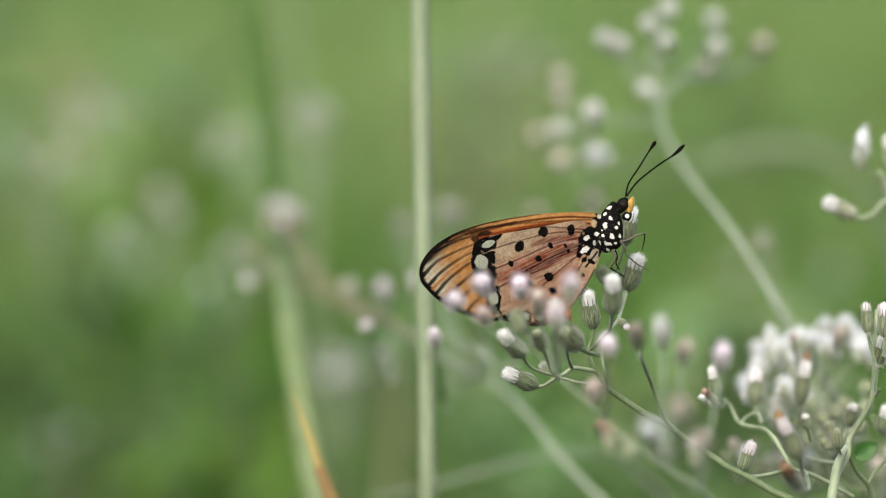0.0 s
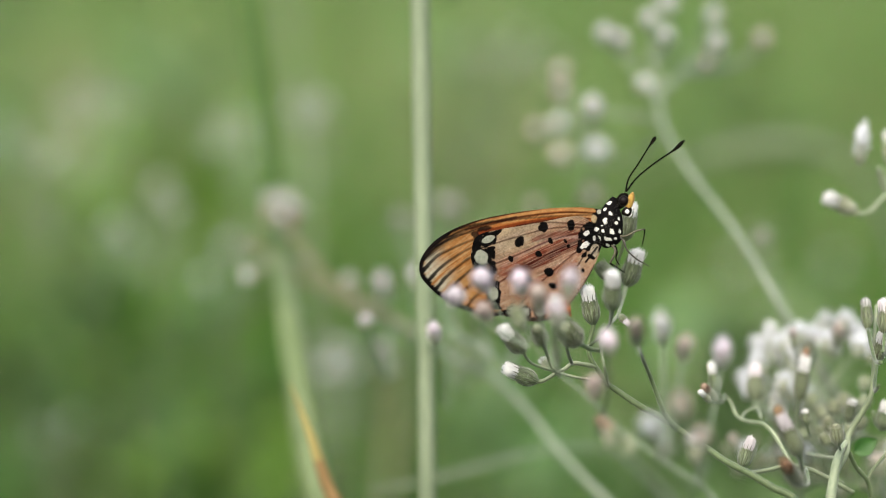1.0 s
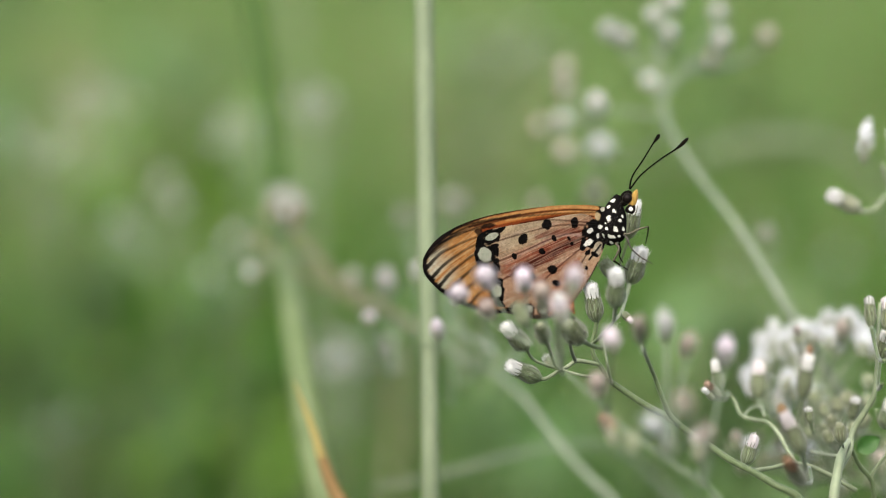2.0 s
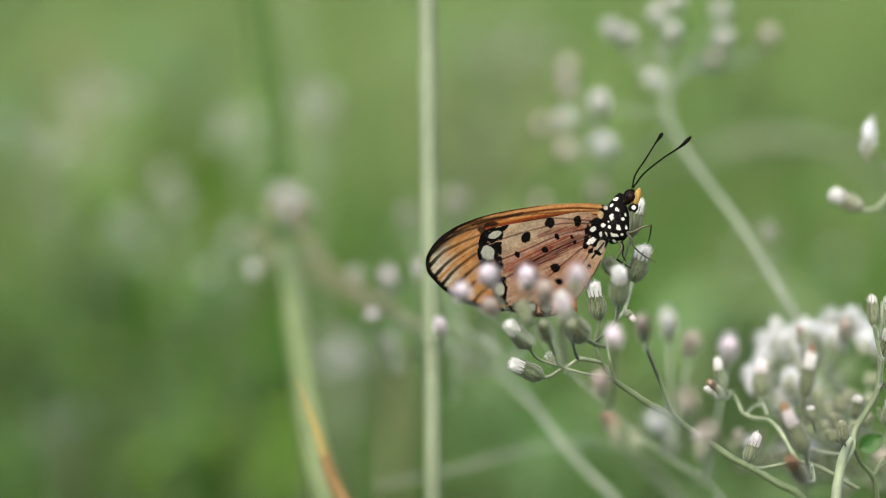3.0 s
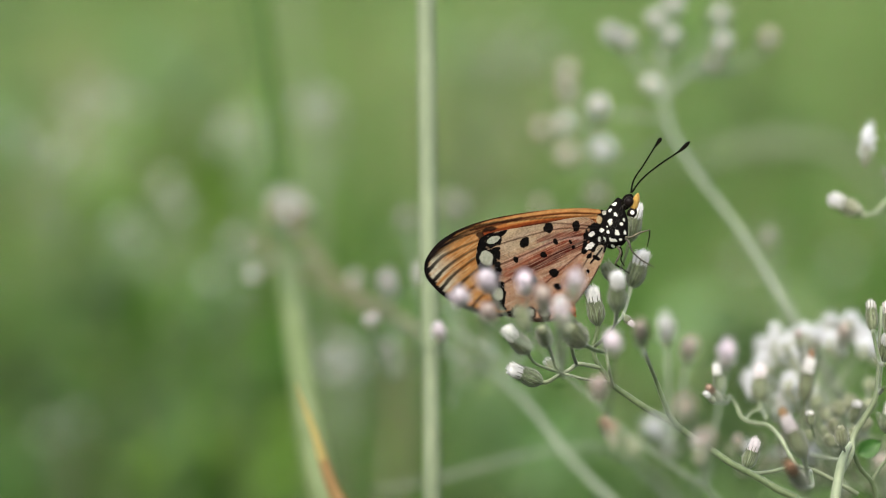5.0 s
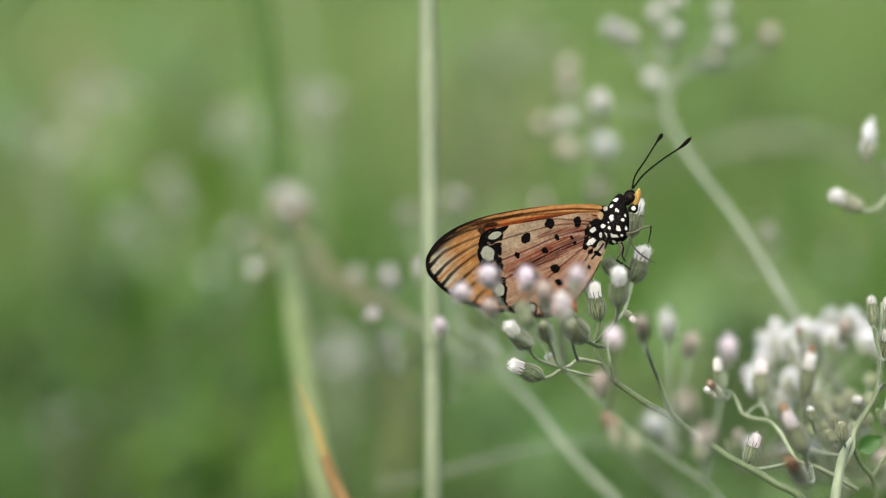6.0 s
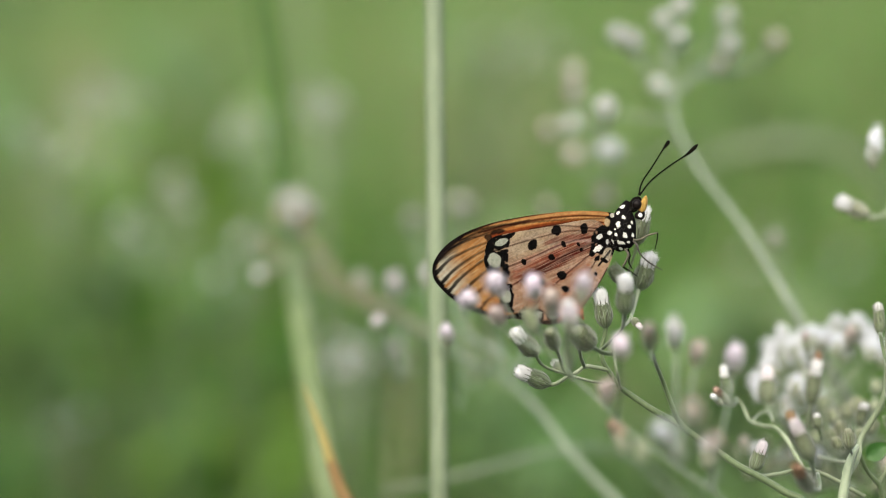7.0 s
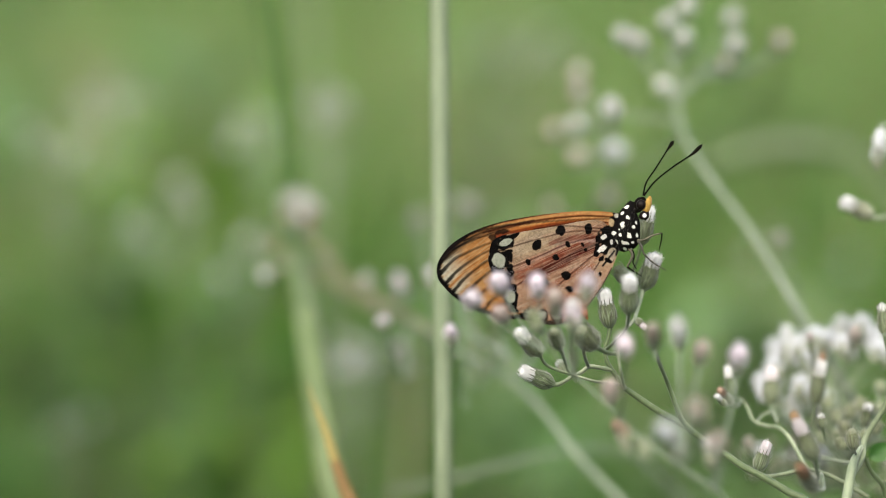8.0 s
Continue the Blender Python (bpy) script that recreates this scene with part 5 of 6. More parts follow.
FORE_TOP = [(-28.62, -5.85), (-28.53, -4.61), (-27.82, -3.19), (-26.50, -1.60), (-24.37, -0.09), (-21.71, 1.15), (-18.17, 2.22), (-14.62, 2.92), (-11.08, 3.46), (-7.53, 3.81), (-3.10, 3.90), (-0.09, 3.63)]
FORE_LOW = [(-28.62, -5.85), (-28.36, -7.00), (-27.38, -8.24), (-26.05, -9.57), (-24.37, -10.72), (-21.71, -12.05), (-19.05, -12.85), (-16.39, -13.11), (-11.08, -10.63), (-5.76, -5.32), (-0.09, 1.77)]
FORE_VEINS = ([(-28.44, -4.79), (-26.32, -2.48), (-22.95, -0.71), (-18.61, 0.62)], [(-28.27, -6.38), (-26.14, -4.08), (-23.04, -2.30), (-19.05, -0.71)], [(-27.38, -7.80), (-24.81, -5.14), (-22.15, -3.28), (-19.05, -1.77)],
              [(-26.23, -9.13), (-23.93, -6.56), (-21.27, -4.43), (-19.05, -3.10)], [(-24.90, -10.28), (-22.77, -7.89), (-20.82, -6.11), (-18.87, -4.61)], [(-23.39, -11.17), (-21.53, -9.04), (-18.52, -6.56)],
              [(-21.53, -12.14), (-19.94, -10.28), (-17.63, -8.15)], [(-27.20, -2.66), (-23.48, 0.18), (-18.17, 1.51), (-11.08, 2.30), (-1.33, 2.84)], [(-19.41, -12.85), (-18.17, -11.08), (-16.39, -9.30)])
HIND_TOP = [(-20.56, -3.86), (-20.38, -2.44), (-19.94, -1.02), (-18.87, -0.21), (-16.21, 0.42), (-12.48, 1.06), (-8.94, 1.71), (-5.83, 2.34), (-3.17, 2.45), (-1.66, 1.57), (-0.24, -0.46), (0.09, -1.77)]
HIND_LOW = [(-20.56, -3.86), (-20.12, -5.85), (-18.52, -8.15), (-17.81, -10.63), (-16.75, -12.58), (-14.18, -13.38), (-11.52, -13.91), (-9.13, -13.91), (-6.65, -12.94), (-4.52, -10.63), (-2.57, -7.80), (-1.15, -5.14), (0.09, -1.77)]
HIND_VEINS = ([(-1.33, 0.71), (-7.53, 0.71), (-14.62, -1.06), (-19.05, -2.48)], [(-1.33, 0.35), (-7.53, -1.06), (-13.74, -3.72), (-19.05, -5.85)], [(-1.51, -0.35), (-6.65, -2.48), (-11.96, -5.32), (-17.63, -8.86)],
              [(-1.68, -1.24), (-5.76, -4.43), (-10.19, -8.42), (-14.18, -12.85)], [(-1.68, -1.77), (-4.43, -6.20), (-7.09, -10.19), (-9.30, -13.65)], [(-1.33, 1.06), (-9.30, 1.60), (-16.39, 0.71)])


def blot(u, v, at, size, angle=0.0, ragged=0.25, seed=1, fine=0.45):
    """A ragged oval mark: below 1 inside."""
    c, s = math.cos(angle), math.sin(angle)
    k = 0.0886
    du, dv = u - at[0], v - at[1]
    a, b = (du * c + dv * s) / (size[0] * k), (-du * s + dv * c) / (size[1] * k)
    return np.hypot(a, b) + ragged * (field(seed, u, v, fine, fine) - 0.5)


def paint_fore(u, v, inside):
    grain = field(5, u, v, 1.6, 0.10, 0.62)
    streak = field(6, u, v, 5.0, 0.22, 0.14)
    dust = field(7, u, v, 0.22, 0.22)
    c = np.zeros(u.shape + (3,)) + np.array(lin(220, 158, 90))
    c = lay(c, lin(234, 200, 152), np.clip(grain * 1.5 - 0.45, 0, 1) * 0.75)
    c = lay(c, lin(176, 100, 54), np.clip(0.75 - grain * 1.5, 0, 1) * 0.6)
    # costal streaks towards the root
    near_top, along = to_line(u, v, FORE_TOP)
    c = lay(c, lin(210, 138, 80), soft(near_top, 2.6, 1.2) * np.clip((u + 22) / 6, 0, 1) * 0.9)
    for p, colour, wide in (([(-1.30, 2.37), (-6.27, 2.25), (-11.15, 1.60), (-16.03, 0.60), (-19.14, -0.13)], (150, 66, 30), 0.46), ([(-1.48, 1.92), (-6.27, 1.90), (-11.60, 1.16)], (196, 122, 72), 0.22), ([(-0.95, 3.44), (-6.27, 3.58), (-11.60, 3.02), (-16.92, 1.93), (-19.58, 1.29)], (238, 182, 116), 0.24),
                            ([(-1.30, 2.64), (-6.27, 2.70), (-11.60, 2.05), (-16.92, 0.95)], (226, 146, 78), 0.20), ([(-1.13, 3.04), (-6.27, 3.14), (-12.04, 2.49), (-17.36, 1.39), (-20.47, 0.58)], (104, 52, 24), 0.13), ([(-1.30, 2.81), (-5.39, 2.88), (-10.71, 2.32), (-15.59, 1.40)], (240, 186, 120), 0.10),
                            ([(-1.84, 2.10), (-5.39, 2.17), (-9.38, 1.70), (-13.37, 0.97)], (96, 44, 26), 0.10), ([(-0.95, 2.28), (-3.17, 2.54), (-5.83, 2.17)], (232, 178, 122), 0.14), ([(-9.38, 3.65), (-14.70, 2.83), (-19.14, 1.83), (-23.58, 0.20)], (66, 38, 26), 0.09), ([(-13.37, 2.48), (-17.81, 1.48), (-21.36, 0.39)], (96, 56, 34), 0.08), ([(-15.59, 1.67), (-19.14, 0.67), (-22.24, -0.50)], (110, 64, 38), 0.07)):
        d, along = to_line(u, v, p)
        c = lay(c, lin(*colour), soft(d, wide + 0.16 * (streak - 0.5), 0.14) * 0.9)
    # brown smudge over the hindwing's band
    for at, size, angle in (((-18.43, 0.59), (12, 4.5), 0.3), ((-19.85, -0.49), (6, 8), 0.2)):
        c = lay(c, lin(44, 28, 22), soft(blot(u, v, at, size, angle, 0.7, 52), 1, 0.35) * 0.9)
    # pale windows along the outer edge
    for p, r in (([(-27.65, -5.76), (-24.19, -2.57)], 0.62), ([(-27.20, -7.27), (-22.42, -2.66)], 0.62), ([(-25.96, -9.04), (-21.71, -4.43)], 0.64), ([(-24.55, -10.19), (-21.53, -6.82)], 0.52), ([(-27.29, -4.43), (-23.48, -1.60)], 0.42), ([(-22.95, -11.17), (-20.38, -8.15)], 0.45)):
        d, along = to_line(u, v, p)
        c = lay(c, lin(238, 230, 204), soft(d, r * 1.1, 0.5) * np.clip(1.35 - 1.75 * along, 0, 1))
    for i, p in enumerate(FORE_VEINS):
        d, along = to_line(u, v, p)
        wide = 0.30 - 0.17 * along + 0.2 * (grain - 0.5)
        c = lay(c, lin(24, 18, 16), soft(d, wide, 0.2) * (1 - 0.5 * along))
    # black and white root
    for at, size, angle in (((-0.15, 1.93), (11, 22), 0.2), ((-1.48, 1.21), (10, 6), 0.3), ((-0.77, 2.73), (7, 5), -0.3)):
        c = lay(c, lin(18, 15, 15), soft(blot(u, v, at, size, angle, 0.6, 53), 1, 0.15))
    c = lay(c, lin(240, 214, 170), soft(blot(u, v, (-1.22, 2.10), (5, 7), 0.2, 0.4, 54), 1, 0.3))
    c = lay(c, lin(240, 236, 220), soft(blot(u, v, (-0.42, 3.26), (4, 4), 0.2, 0.4, 55), 1, 0.2))
    # sooty tip and dark rim
    rim = np.minimum(to_line(u, v, FORE_LOW[:9])[0], to_line(u, v, FORE_TOP[:5])[0] * 1.1)
    c = lay(c, lin(22, 18, 18), soft(rim, 0.52 + 0.4 * grain, 0.3))
    top = to_line(u, v, FORE_TOP[4:10])[0]
    c = lay(c, lin(38, 24, 18), soft(top, 0.14, 0.2) * np.clip((-11 - u) / 6, 0, 1))
    d, along = to_line(u, v, [(-27.38, -3.01), (-24.37, -0.71), (-20.29, 0.89)])
    c = lay(c, lin(40, 32, 30), soft(d, 0.7 + 0.6 * grain, 0.8) * (1 - along) * 0.95)
    for p in ([(-26.14, -2.30), (-22.60, -0.35), (-19.05, 0.80)], [(-24.37, -0.89), (-20.82, 0.71), (-17.28, 1.60)]):
        d, along = to_line(u, v, p)
        c = lay(c, lin(30, 22, 20), soft(d, 0.10 + 0.1 * streak, 0.16) * (1 - 0.8 * along))
    return c * (0.86 + 0.28 * dust[..., None])


def paint_hind(u, v, inside):
    grain = field(8, u, v, 2.4, 0.16, 0.5)
    fibre = field(9, u, v, 3.6, 0.09, 0.42)
    coarse = field(12, u, v, 4.5, 0.28, 0.40)
    tone = field(10, u, v, 3.2, 1.2, 0.5)
    dust = field(7, u, v, 0.2, 0.2)
    c = np.zeros(u.shape + (3,)) + np.array(lin(222, 196, 160))
    c = lay(c, lin(226, 176, 144), np.clip((-2.0 - v) / 4.5, 0, 1) * 0.85)
    c = lay(c, lin(170, 140, 112), np.clip(tone * 1.8 - 0.6, 0, 1) * 0.6)
    # greyish buff cells along the front edge
    d, along = to_line(u, v, [(-15.59, -2.06), (-12.93, -0.27), (-9.38, 0.64), (-5.83, 1.19)])
    c = lay(c, lin(206, 186, 158), soft(d, 1.0, 1.2) * 0.6)
    c = lay(c, lin(150, 140, 132), soft(blot(u, v, (-9.11, -0.96), (17, 8), 0.4, 0.7, 30), 1, 0.9) * 0.55)
    # reddish flush fanning out from the root
    for pts, wide, colour, much in (([(-3.08, -0.75), (-6.27, -1.83), (-10.27, -3.80), (-14.70, -6.14)], 1.7, (168, 78, 52), 1.0), ([(-2.90, -1.28), (-6.10, -2.54), (-10.27, -4.51), (-13.82, -6.66)], 0.95, (104, 30, 20), 1.25), ([(-3.61, -0.22), (-6.72, -0.23), (-10.71, -0.97)], 0.5, (140, 66, 48), 0.9),
                                    ([(-3.61, -2.70), (-6.27, -5.02), (-9.38, -7.35), (-12.93, -9.85)], 0.75, (178, 96, 68), 0.75), ([(-4.32, -4.66), (-6.10, -7.15), (-8.49, -9.83), (-10.53, -12.06)], 0.55, (196, 122, 92), 0.6), ([(-4.50, 1.29), (-8.05, 0.47), (-11.60, -0.26)], 0.45, (186, 128, 92), 0.6)):
        d, along = to_line(u, v, pts)
        c = lay(c, lin(*colour), soft(d, wide * (0.55 + 0.8 * coarse), wide) * np.minimum(1, much * (1.15 - 0.4 * along)) * np.clip(0.55 + 0.8 * grain, 0, 1))
    # pale streaks between the folds
    for pts, wide, colour in (([(-3.61, -0.75), (-7.16, -0.95), (-11.15, -2.74), (-15.59, -5.25)], 0.22, (214, 176, 164)), ([(-3.26, -2.52), (-5.83, -3.78), (-8.94, -5.39), (-13.82, -8.08)], 0.16, (224, 184, 158)), ([(-4.06, -3.77), (-6.72, -6.45), (-9.82, -9.13)], 0.18, (226, 186, 160)),
                              ([(-2.72, 1.92), (-5.39, 1.81), (-9.38, 1.08), (-14.26, 0.17)], 0.14, (232, 206, 172)), ([(-3.26, -5.36), (-4.50, -7.85), (-6.27, -10.52)], 0.3, (228, 196, 166))):
        d, along = to_line(u, v, pts)
        c = lay(c, lin(*colour), soft(d, wide, 0.3) * (1 - 0.6 * along) * 0.85)
    d, along = to_line(u, v, [(-2.55, 1.92), (-4.85, 1.64), (-8.94, 0.82)])
    c = lay(c, lin(176, 108, 76), soft(d, 0.45, 0.7) * 0.6 * (0.5 + 0.6 * grain))
    c = lay(c, lin(230, 206, 182), np.clip(fibre * 2.6 - 1.5, 0, 1) * 0.7)
    c = lay(c, lin(112, 66, 48), np.clip(0.55 - fibre * 2.2, 0, 1) * 0.5)
    for p in HIND_VEINS:
        d, along = to_line(u, v, p)
        c = lay(c, lin(88, 50, 40), soft(d, 0.05 + 0.08 * grain, 0.12) * 0.7)
        c = lay(c, lin(226, 198, 172), soft(np.abs(d - 0.28), 0.06, 0.14) * 0.35)
    # black outer band round pale ovals
    ink = lin(17, 14, 14)
    ovals = (((-17.81, -1.10), (11.5, 6), 0.42), ((-18.87, -3.94), (11.5, 12.5), 0.1), ((-18.34, -6.78), (10, 9), 0), ((-17.10, -9.56), (9, 12), 0.15))
    band, along = to_line(u, v, [(-19.58, -0.48), (-19.76, -2.44), (-19.32, -5.27), (-17.99, -7.93), (-17.45, -9.88), (-16.65, -12.18)])
    c = lay(c, ink, soft(band, 0.55 + 0.5 * field(33, u, v, 0.5, 0.35), 0.12))
    for i, (at, size, angle) in enumerate(ovals):
        c = lay(c, ink, soft(blot(u, v, at, (size[0] + 6.4, size[1] + 6.0), angle, 0.35, 16 + i), 1, 0.14))
    for i, (at, size, angle) in enumerate((((-16.65, -0.11), (14, 4.5), 0.5), ((-17.45, -2.51), (8, 4), 0.2), ((-17.28, -3.31), (6, 12), 0.1), ((-17.01, -5.62), (6, 15), 0.1), ((-16.65, -8.10), (8, 8), 0.0), ((-16.30, -10.05), (5, 18), -0.05), ((-17.10, -11.65), (12, 9), -0.3), ((-19.58, -1.46), (6, 10), 0.1), ((-18.87, -0.21), (12, 4), 0.3))):
        c = lay(c, ink, soft(blot(u, v, at, size, angle, 0.6, 60 + i), 0.98, 0.2))
    low, along = to_line(u, v, [(-16.74, -12.62), (-14.26, -13.14), (-11.42, -13.84), (-8.76, -13.91), (-6.81, -13.01)])
    c = lay(c, lin(36, 31, 30), soft(low, 0.4 + 0.5 * field(34, u, v, 0.5, 0.5), 0.25) * 0.9)
    for at in ((-14.08, -12.34), (-11.95, -12.42), (-9.73, -12.50)):
        c = lay(c, lin(30, 27, 26), soft(blot(u, v, at, (12, 11), 0, 0.5, 14), 1, 0.25) * 0.9)
        c = lay(c, lin(190, 194, 178), soft(blot(u, v, at, (7.5, 7), 0, 0.3, 14), 1, 0.3))
    for i, (at, size, angle) in enumerate(ovals):
        c = lay(c, lin(212, 216, 196), soft(blot(u, v, at, size, angle, 0.28, 45 + i), 1, 0.16))
        c = lay(c, lin(176, 180, 160), soft(blot(u, v, at, size, angle, 0.28, 45 + i), 0.95, 0.1) * np.clip(dust * 2.2 - 1.2, 0, 1) * 0.6)
    # spots
    for i, (at, size) in enumerate((((-9.20, 0.86), (9, 9)), ((-12.93, -1.47), (8, 10)), ((-4.85, 1.15), (6.5, 10)), ((-14.26, -4.14), (4.5, 6)), ((-8.05, -1.31), (4, 5.5)), ((-9.91, -3.40), (6, 5.5)), ((-8.31, -6.23), (8.5, 7.5)), ((-7.69, -8.36), (7.5, 6.5)),
                                    ((-11.42, -7.27), (5, 7)), ((-5.74, -1.38), (2.5, 4.5)), ((-5.30, -2.18), (3, 3.5)), ((-3.35, -0.39), (4.5, 7)), ((-2.99, -5.98), (3.5, 4)))):
        c = lay(c, lin(20, 15, 14), soft(blot(u, v, at, size, 0.3 * (i % 5) - 0.6, 0.34, 20 + i, 0.36), 1, 0.16))
    # black and white root of the wing
    c = lay(c, lin(18, 15, 15), soft(blot(u, v, (-1.30, -0.91), (22, 30), 0.2, 0.5, 40), 0.95, 0.12))
    for i, (at, size, angle) in enumerate((((-3.52, -2.70), (6, 7), 0.3), ((-2.01, 1.12), (8, 6), 0.2), ((-2.72, -3.50), (6, 4), 0.8), ((-3.35, -1.99), (6, 8), 0.5))):
        c = lay(c, lin(18, 15, 15), soft(blot(u, v, at, size, angle, 0.5, 70 + i), 1, 0.15))
    c = lay(c, lin(232, 214, 188), soft(blot(u, v, (-1.30, -3.04), (7, 14), -0.35, 0.3, 43), 1, 0.2))
    c = lay(c, lin(18, 15, 15), soft(blot(u, v, (-1.66, -3.84), (8, 3.5), -0.5, 0.4, 44), 1, 0.2))
    c = lay(c, lin(18, 15, 15), soft(to_line(u, v, [(-0.77, -2.33), (-2.55, -4.65)])[0], 0.16, 0.16))
    for i, (at, size, angle) in enumerate((((-2.46, -0.12), (6.5, 5), 0.4), ((-2.72, -1.99), (9.5, 6), 0.6), ((-1.22, -0.91), (3, 5), 0), ((-0.86, 0.42), (5, 4.5), 0.2))):
        c = lay(c, (1.35, 1.32, 1.24), soft(blot(u, v, at, size, angle, 0.5, 41 + i, 0.3), 0.85, 0.2))
    # dark inner edge
    edge = to_line(u, v, [(-9.13, -13.91), (-6.65, -12.94), (-4.52, -10.63), (-2.57, -7.80), (-1.15, -5.14)])[0]
    c = lay(c, lin(48, 42, 36), soft(edge, 0.16, 0.2) * 0.9)
    return c * (0.80 + 0.40 * dust[..., None])


def wing(name, top, low, veins, paint, parent, depth, bow, nx, ny, label):
    a, b = spline(top, 12), spline(low, 12)
    x = np.linspace(a[0, 0], min(a[-1, 0], b[-1, 0]), nx)
    t = (np.arange(nx) / (nx - 1))
    x = a[0, 0] + (x[-1] - a[0, 0]) * (t - 0.10 * np.sin(2 * math.pi * t) / math.pi * 1.0)
    hi, lo = np.interp(x, a[:, 0], a[:, 1]), np.interp(x, b[:, 0], b[:, 1])
    s = np.linspace(0, 1, ny)
    u = np.repeat(x[:, None], ny, 1)
    v = lo[:, None] + (hi - lo)[:, None] * s[None, :]
    ridge = np.zeros(u.shape)
    for p in veins:
        ridge = np.maximum(ridge, np.exp(-(to_line(u, v, p)[0] / 0.10) ** 2))
    pleat = 0.06 * np.sin(v * 2.2 + u * 0.9)
    w = depth + bow * ((v - 2) / 10) ** 2 - 0.05 * ridge + pleat * 0.6 + 0.10 * (field(3, u, v, 5, 3) - 0.5)
    verts = np.stack([u / 1000, w / 1000, v / 1000], -1).reshape(-1, 3)
    faces = [(i * ny + j, (i + 1) * ny + j, (i + 1) * ny + j + 1, i * ny + j + 1) for i in range(nx - 1) for j in range(ny - 1)]
    data = mesh(name, verts.tolist(), faces, WING, 0.33 * paint(u, v, None).reshape(-1, 3) ** 1.05)
    ob = part(name, data, parent, label)
    skin = ob.modifiers.new("thickness", "SOLIDIFY")
    skin.thickness, skin.offset = 0.00005, 1
    return ob


def blob(name, rings, material, parent, label="", tint=None, sides=28, step=10, flat=0.8):
    """A rounded body through rings of (u, v, w, radius), all in mm; flat squeezes it across."""
    path = spline(rings, step)
    tang = np.gradient(path[:, :3], axis=0)
    tang /= np.linalg.norm(tang, axis=1)[:, None] + 1e-12
    verts, tints = [], []
    for i, (cu, cv, cw, r) in enumerate(path):
        n = np.array((-tang[i, 1], tang[i, 0], 0))
        n /= np.linalg.norm(n) + 1e-12
        for k in range(sides):
            a = 2 * math.pi * k / sides
            p = np.array((cu, cv, cw)) + max(r, 0.01) * (math.cos(a) * n + flat * math.sin(a) * np.array((0, 0, 1)))
            verts.append((p[0] / 1000, p[2] / 1000, p[1] / 1000))
            tints.append((p[0], p[1], p[2]))
    n = len(path)
    faces = [(i * sides + k, i * sides + (k + 1) % sides, (i + 1) * sides + (k + 1) % sides, (i + 1) * sides + k) for i in range(n - 1) for k in range(sides)]
    faces += [tuple(range(sides))[::-1], tuple(range((n - 1) * sides, n * sides))]
    colours = tint(np.array(tints)) if tint else None
    return part(name, mesh(name, verts, faces, material, colours), parent, label)


def paint_thorax(p):
    u, v = p[:, 0], p[:, 1]
    c = np.zeros((len(p), 3)) + np.array(lin(12, 10, 10))
    for i, (at, size, angle) in enumerate((((1.14, 4.65), (5.5, 4), 0.5), ((0.43, 3.62), (4.5, 2.6), 0.7), ((1.27, 2.96), (5.5, 4.2), -0.2), ((-0.42, 3.26), (4, 4), 0.4), ((0.43, 1.80), (4.8, 6.8), -0.2), ((2.16, 1.46), (3.8, 4), 0), ((-0.86, 0.42), (5, 4.5), 0.2),
                            ((0.12, 0.20), (2.6, 4.2), 0.3), ((1.49, 0.17), (4.8, 6.4), 0.4), ((2.78, 0.17), (3, 5.2), 0.3), ((-1.22, -0.91), (3.2, 5), 0), ((-0.46, -0.95), (3.4, 5.4), 0.1), ((0.87, -1.04), (7.6, 3.8), -0.35), ((0.96, -2.05), (5.4, 2.6), -0.7), ((2.02, -2.18), (5.2, 3), -0.9),
                            ((2.60, 2.21), (2, 5), 0.2), ((2.07, -0.98), (3, 2.4), 0), ((-0.06, 1.04), (2.2, 1.8), 0))):
        c = lay(c, lin(212, 210, 200), soft(blot(u, v, at, size, angle, 0.6, 50 + i, 0.26), 0.76, 0.24))
    return c


def paint_abdomen(p):
    bands = 0.5 + 0.5 * np.sin((p[:, 0] * 0.35 - p[:, 1]) * 4.2)
    return lay(np.zeros((len(p), 3)) + np.array(lin(150, 84, 32)), lin(60, 34, 18), bands * 0.8)


def limb(parent, name, pts, radii, material, depths, label=""):
    """A thin limb through wing-plane points in mm."""
    p3 = [(u / 1000, w / 1000, v / 1000) for (u, v), w in zip(pts, depths)]
    return part(name, tube(name, p3, radii, material, 8, 7), parent, label)


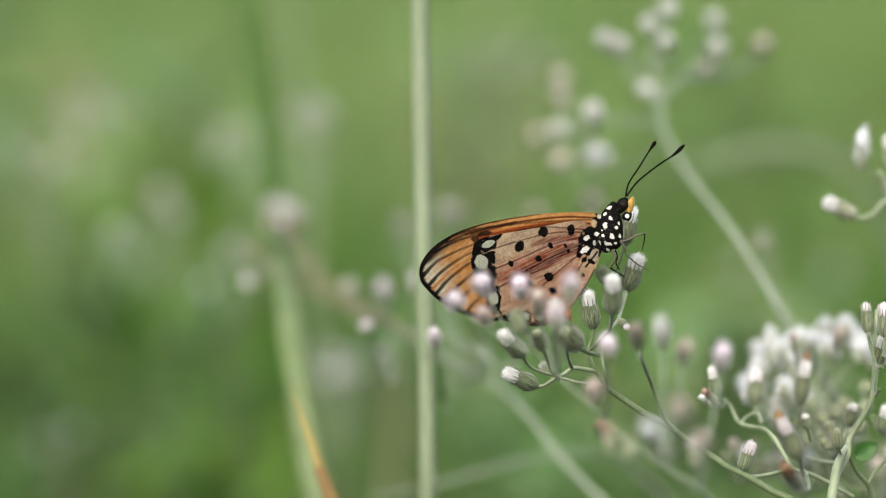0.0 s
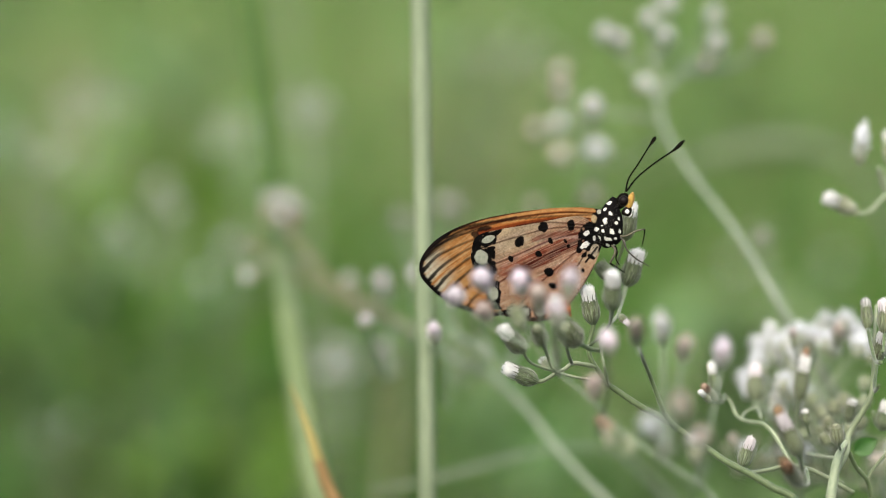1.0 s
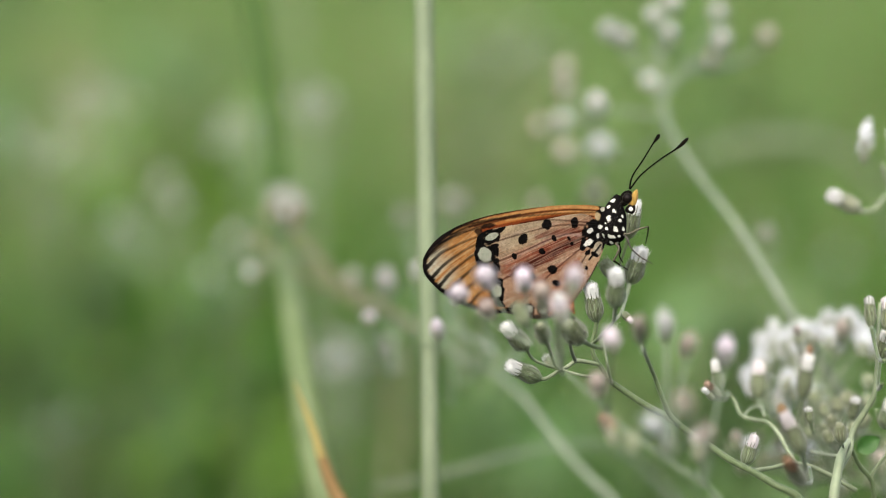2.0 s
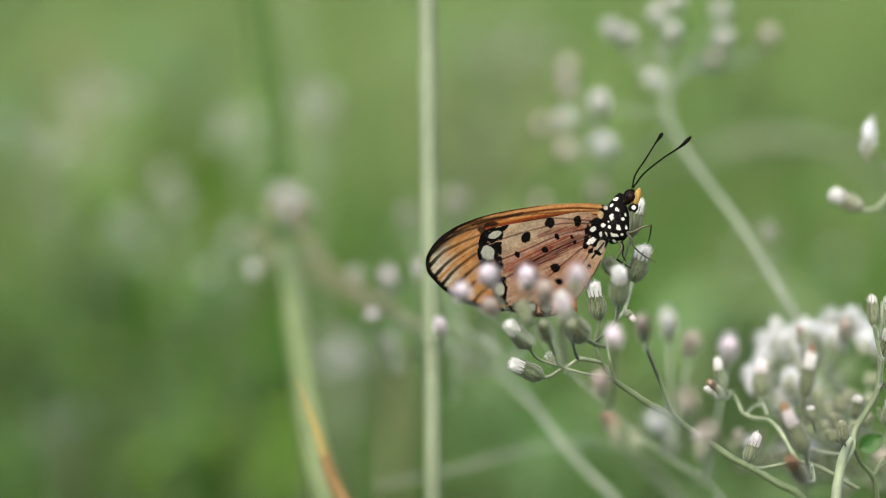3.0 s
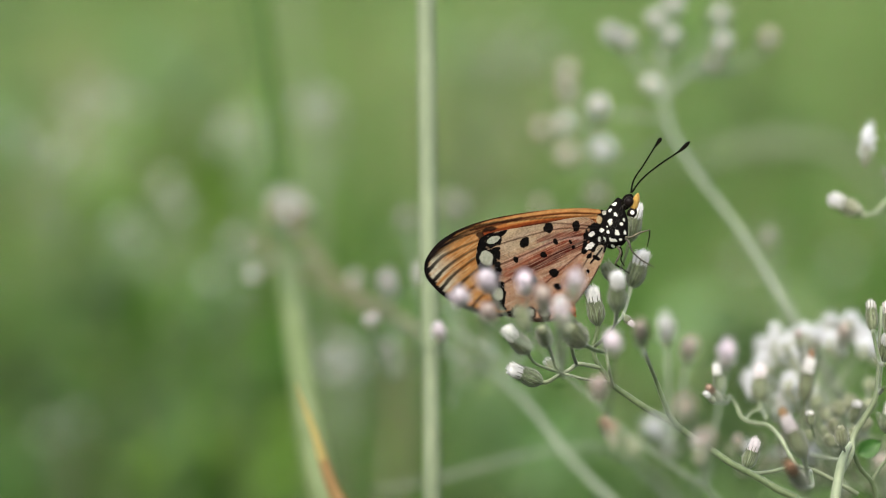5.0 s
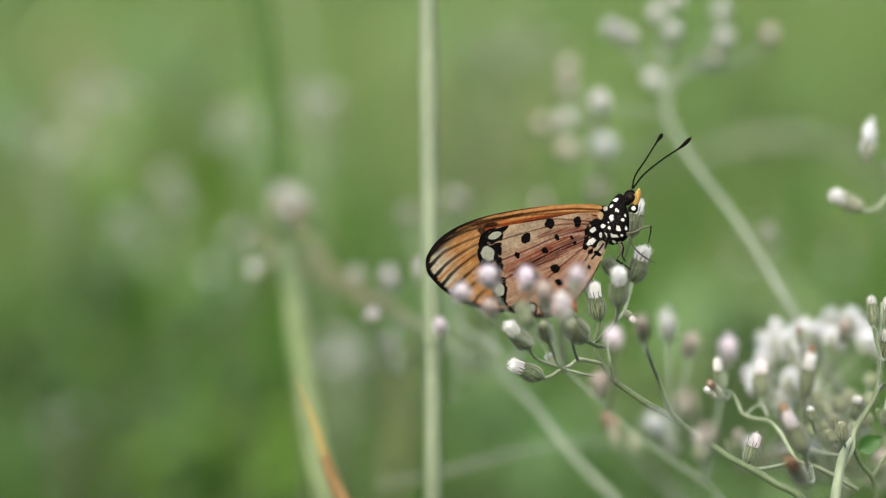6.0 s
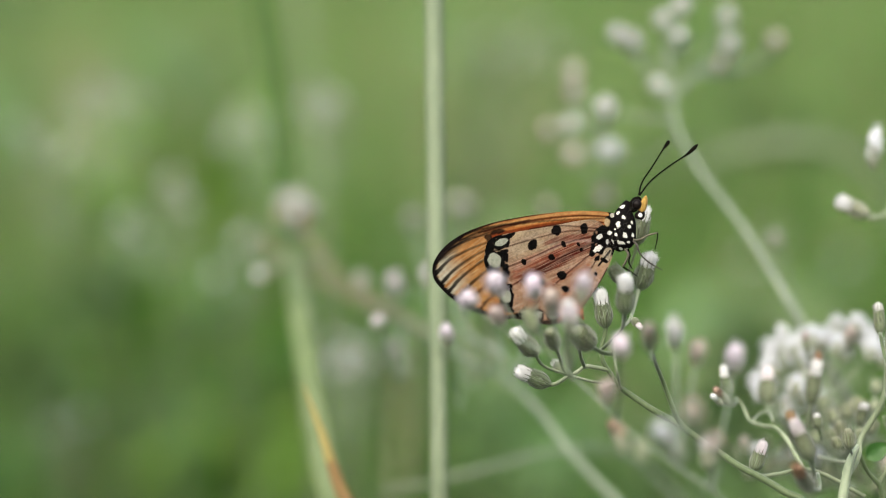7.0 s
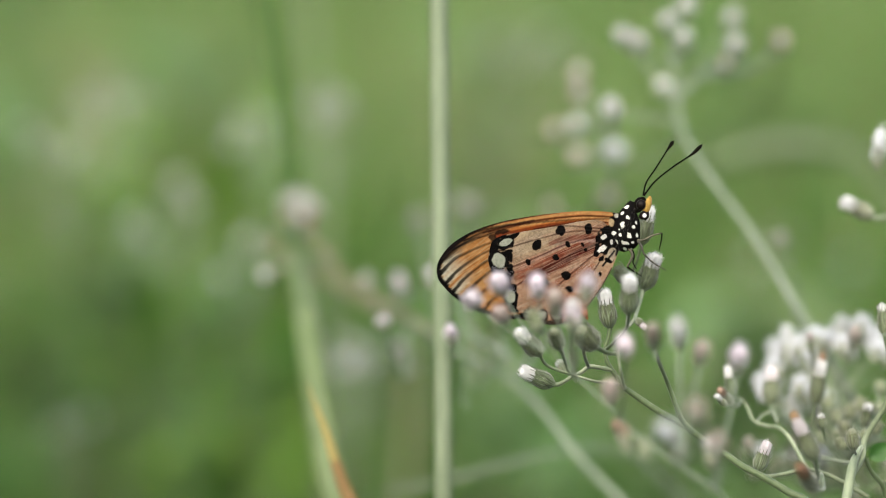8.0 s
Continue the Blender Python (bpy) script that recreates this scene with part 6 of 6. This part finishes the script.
def make_butterfly():
    body = thing("butterfly", (0.02490, 0.38712, 0.64665), "tawny orange black-spotted butterfly with closed wings on a bud", "butterfly")
    body.rotation_euler = (radians(-11), 0, 0)
    near = -1.0
    wing("forewing", FORE_TOP, FORE_LOW, FORE_VEINS, paint_fore, body, near * 0.35, 0.25, 300, 170, "orange forewing with a black-veined tip")
    wing("hindwing", HIND_TOP, HIND_LOW, HIND_VEINS, paint_hind, body, near * 0.75, 0.3, 260, 220, "buff hindwing with black spots and white-spotted rim")
    wing("forewing", FORE_TOP, FORE_LOW, FORE_VEINS, paint_fore, body, 0.35, -0.25, 120, 70, "orange forewing with a black-veined tip")
    wing("hindwing", HIND_TOP, HIND_LOW, HIND_VEINS, paint_hind, body, 0.75, -0.3, 110, 90, "buff hindwing with black spots and white-spotted rim")
    blob("thorax", [(*(0.47, -2.41), 0, 0.3), (*(0.65, -1.79), 0, 1.25), (*(1.00, -0.64), 0, 2.15), (*(1.18, 0.87), 0, 2.15), (*(1.36, 2.56), 0, 1.9), (*(1.54, 3.89), 0, 1.28), (*(1.80, 4.87), 0, 0.75), (*(2.07, 5.49), 0, 0.4)],
         BODY, body, "black thorax dotted with white", paint_thorax, 132, 24, 0.75)
    blob("abdomen", [(*(-1.51, -2.30), 0.1, 0.9), (*(-2.75, -4.79), 0.1, 1.1), (*(-4.70, -7.62), 0.1, 1.0), (*(-5.58, -10.63), 0, 0.7), (*(-5.23, -12.41), -0.3, 0.45), (*(-4.79, -13.11), -0.4, 0.08)],
         BODY, body, "orange-brown abdomen", paint_abdomen, 20, 8, 0.45)
    blob("head", [(*(2.39, 3.72), 0, 0.3), (*(2.75, 4.34), 0, 0.8), (*(3.19, 5.05), 0, 0.9), (*(3.63, 5.76), 0, 0.75), (*(3.81, 6.20), 0, 0.2)], BLACK, body, "black head", None, 24, 8, 0.9)
    blob("eye", [(*(3.01, 4.16), -0.5, 0.08), (*(3.10, 4.34), -0.6, 0.5), (*(3.37, 4.96), -0.7, 0.78), (*(3.63, 5.58), -0.6, 0.5), (*(3.72, 5.76), -0.5, 0.08)], EYE, body, "dark eye", None, 20, 8, 0.8)
    blob("palp", [(*(3.81, 3.37), -0.3, 0.1), (*(4.08, 3.99), -0.35, 0.55), (*(4.43, 4.96), -0.35, 0.62), (*(4.70, 5.76), -0.3, 0.45), (*(4.87, 6.38), -0.3, 0.1)], PALP, body, "orange palp", None, 16, 8, 0.8)
    blob("cheek", [(*(3.46, 2.66), -0.7, 0.1), (*(3.54, 2.84), -0.75, 0.6), (*(3.90, 3.28), -0.85, 0.75), (*(4.25, 3.72), -0.75, 0.5), (*(4.25, 3.81), -0.7, 0.1)], BODY, body, "white-dotted black cheek",
         lambda p: lay(np.zeros((len(p), 3)) + np.array(lin(24, 20, 18)), lin(240, 238, 232), soft(blot(p[:, 0], p[:, 1], (3.90, 3.28), (3.6, 3.6), 0, 0.3, 51), 1, 0.3)), 24, 8, 0.8)
    # short hair on thorax and head
    rng = random.Random(7)
    verts, faces = [], []
    spine = spline([(*(-0.62, -2.84), 1.0), (*(0.09, -1.42), 2.0), (*(1.06, 0.89), 2.3), (*(1.68, 2.66), 1.8), (*(2.30, 3.99), 1.2), (*(3.37, 5.23), 0.9)], 20)
    for i in range(800):
        cu, cv, r = spine[rng.randrange(len(spine))]
        a = rng.uniform(0, 2 * math.pi)
        out = np.array((math.cos(a) * 0.84, math.sin(a) * 0.9, math.cos(a) * 0.54))
        at = np.array((cu, 0, cv)) + out * r * 0.93
        way = out * rng.uniform(0.25, 0.6) + np.array((-0.22, 0, -0.28)) * rng.uniform(0.3, 1.2)
        side = np.cross(way, (0.3, 0.8, 0.5))
        side = side / np.linalg.norm(side) * 0.022
        b = len(verts)
        verts += [tuple((at + side) / 1000), tuple((at - side) / 1000), tuple((at + way) / 1000)]
        faces.append((b, b + 1, b + 2))
    part("body_hair", mesh("body_hair", verts, faces, FUR, smooth=False), body, "short dark hair")
    limb(body, "antenna", [(3.72, 6.38), (4.16, 8.33), (5.76, 10.81), (7.53, 13.65), (7.98, 14.27), (8.33, 14.80), (8.51, 15.06)], [.15, .135, .135, .15, .28, .31, .1], BLACK, [-0.3, -.2, 0, 0.3, .35, .4, .4], "black clubbed antenna")
    limb(body, "antenna", [(3.81, 6.38), (5.41, 8.51), (8.42, 10.99), (10.90, 12.67), (11.70, 13.29), (12.41, 14.00), (12.85, 14.44)], [.15, .135, .135, .15, .28, .31, .1], BLACK, [-0.5, -.6, -.8, -1, -1.05, -1.1, -1.1], "black clubbed antenna")
    limb(body, "leg", [(2.24, -0.36), (3.49, -0.62), (5.26, 0.19), (6.64, 0.55)], [.20, .19, .15, .12], LEG, [-.6, -1.0, -1.2, -1.2], "pale olive leg")
    limb(body, "leg", [(6.64, 0.59), (6.59, -0.43), (6.24, -2.11)], [.12, .11, .07], BLACK, [-1.2, -1.1, -.9], "thin dark shin")
    limb(body, "leg", [(2.42, -0.45), (3.31, -1.24), (3.84, -2.66), (5.26, -4.07), (7.39, -5.30)], [.2, .18, .13, .12, .08], FUR, [-.6, -1.1, -1.3, -1.2, -1], "slender dark brown leg")
    limb(body, "leg", [(1.54, -1.96), (2.07, -2.85), (1.80, -3.74), (1.22, -4.80)], [.2, .2, .19, .17], LEG, [-.6, -1, -1.1, -1.1], "olive leg bent under the body")
    limb(body, "leg", [(1.22, -4.80), (2.07, -5.33), (3.58, -6.30)], [.17, .13, .08], BLACK, [-1.1, -1.0, -.9], "thin dark shin")
    limb(body, "leg", [(2.07, -1.96), (2.42, -3.11), (2.24, -4.09), (2.78, -5.15)], [.17, .15, .12, .08], BLACK, [.4, .3, .1, -.2], "thin dark leg")


make_butterfly()
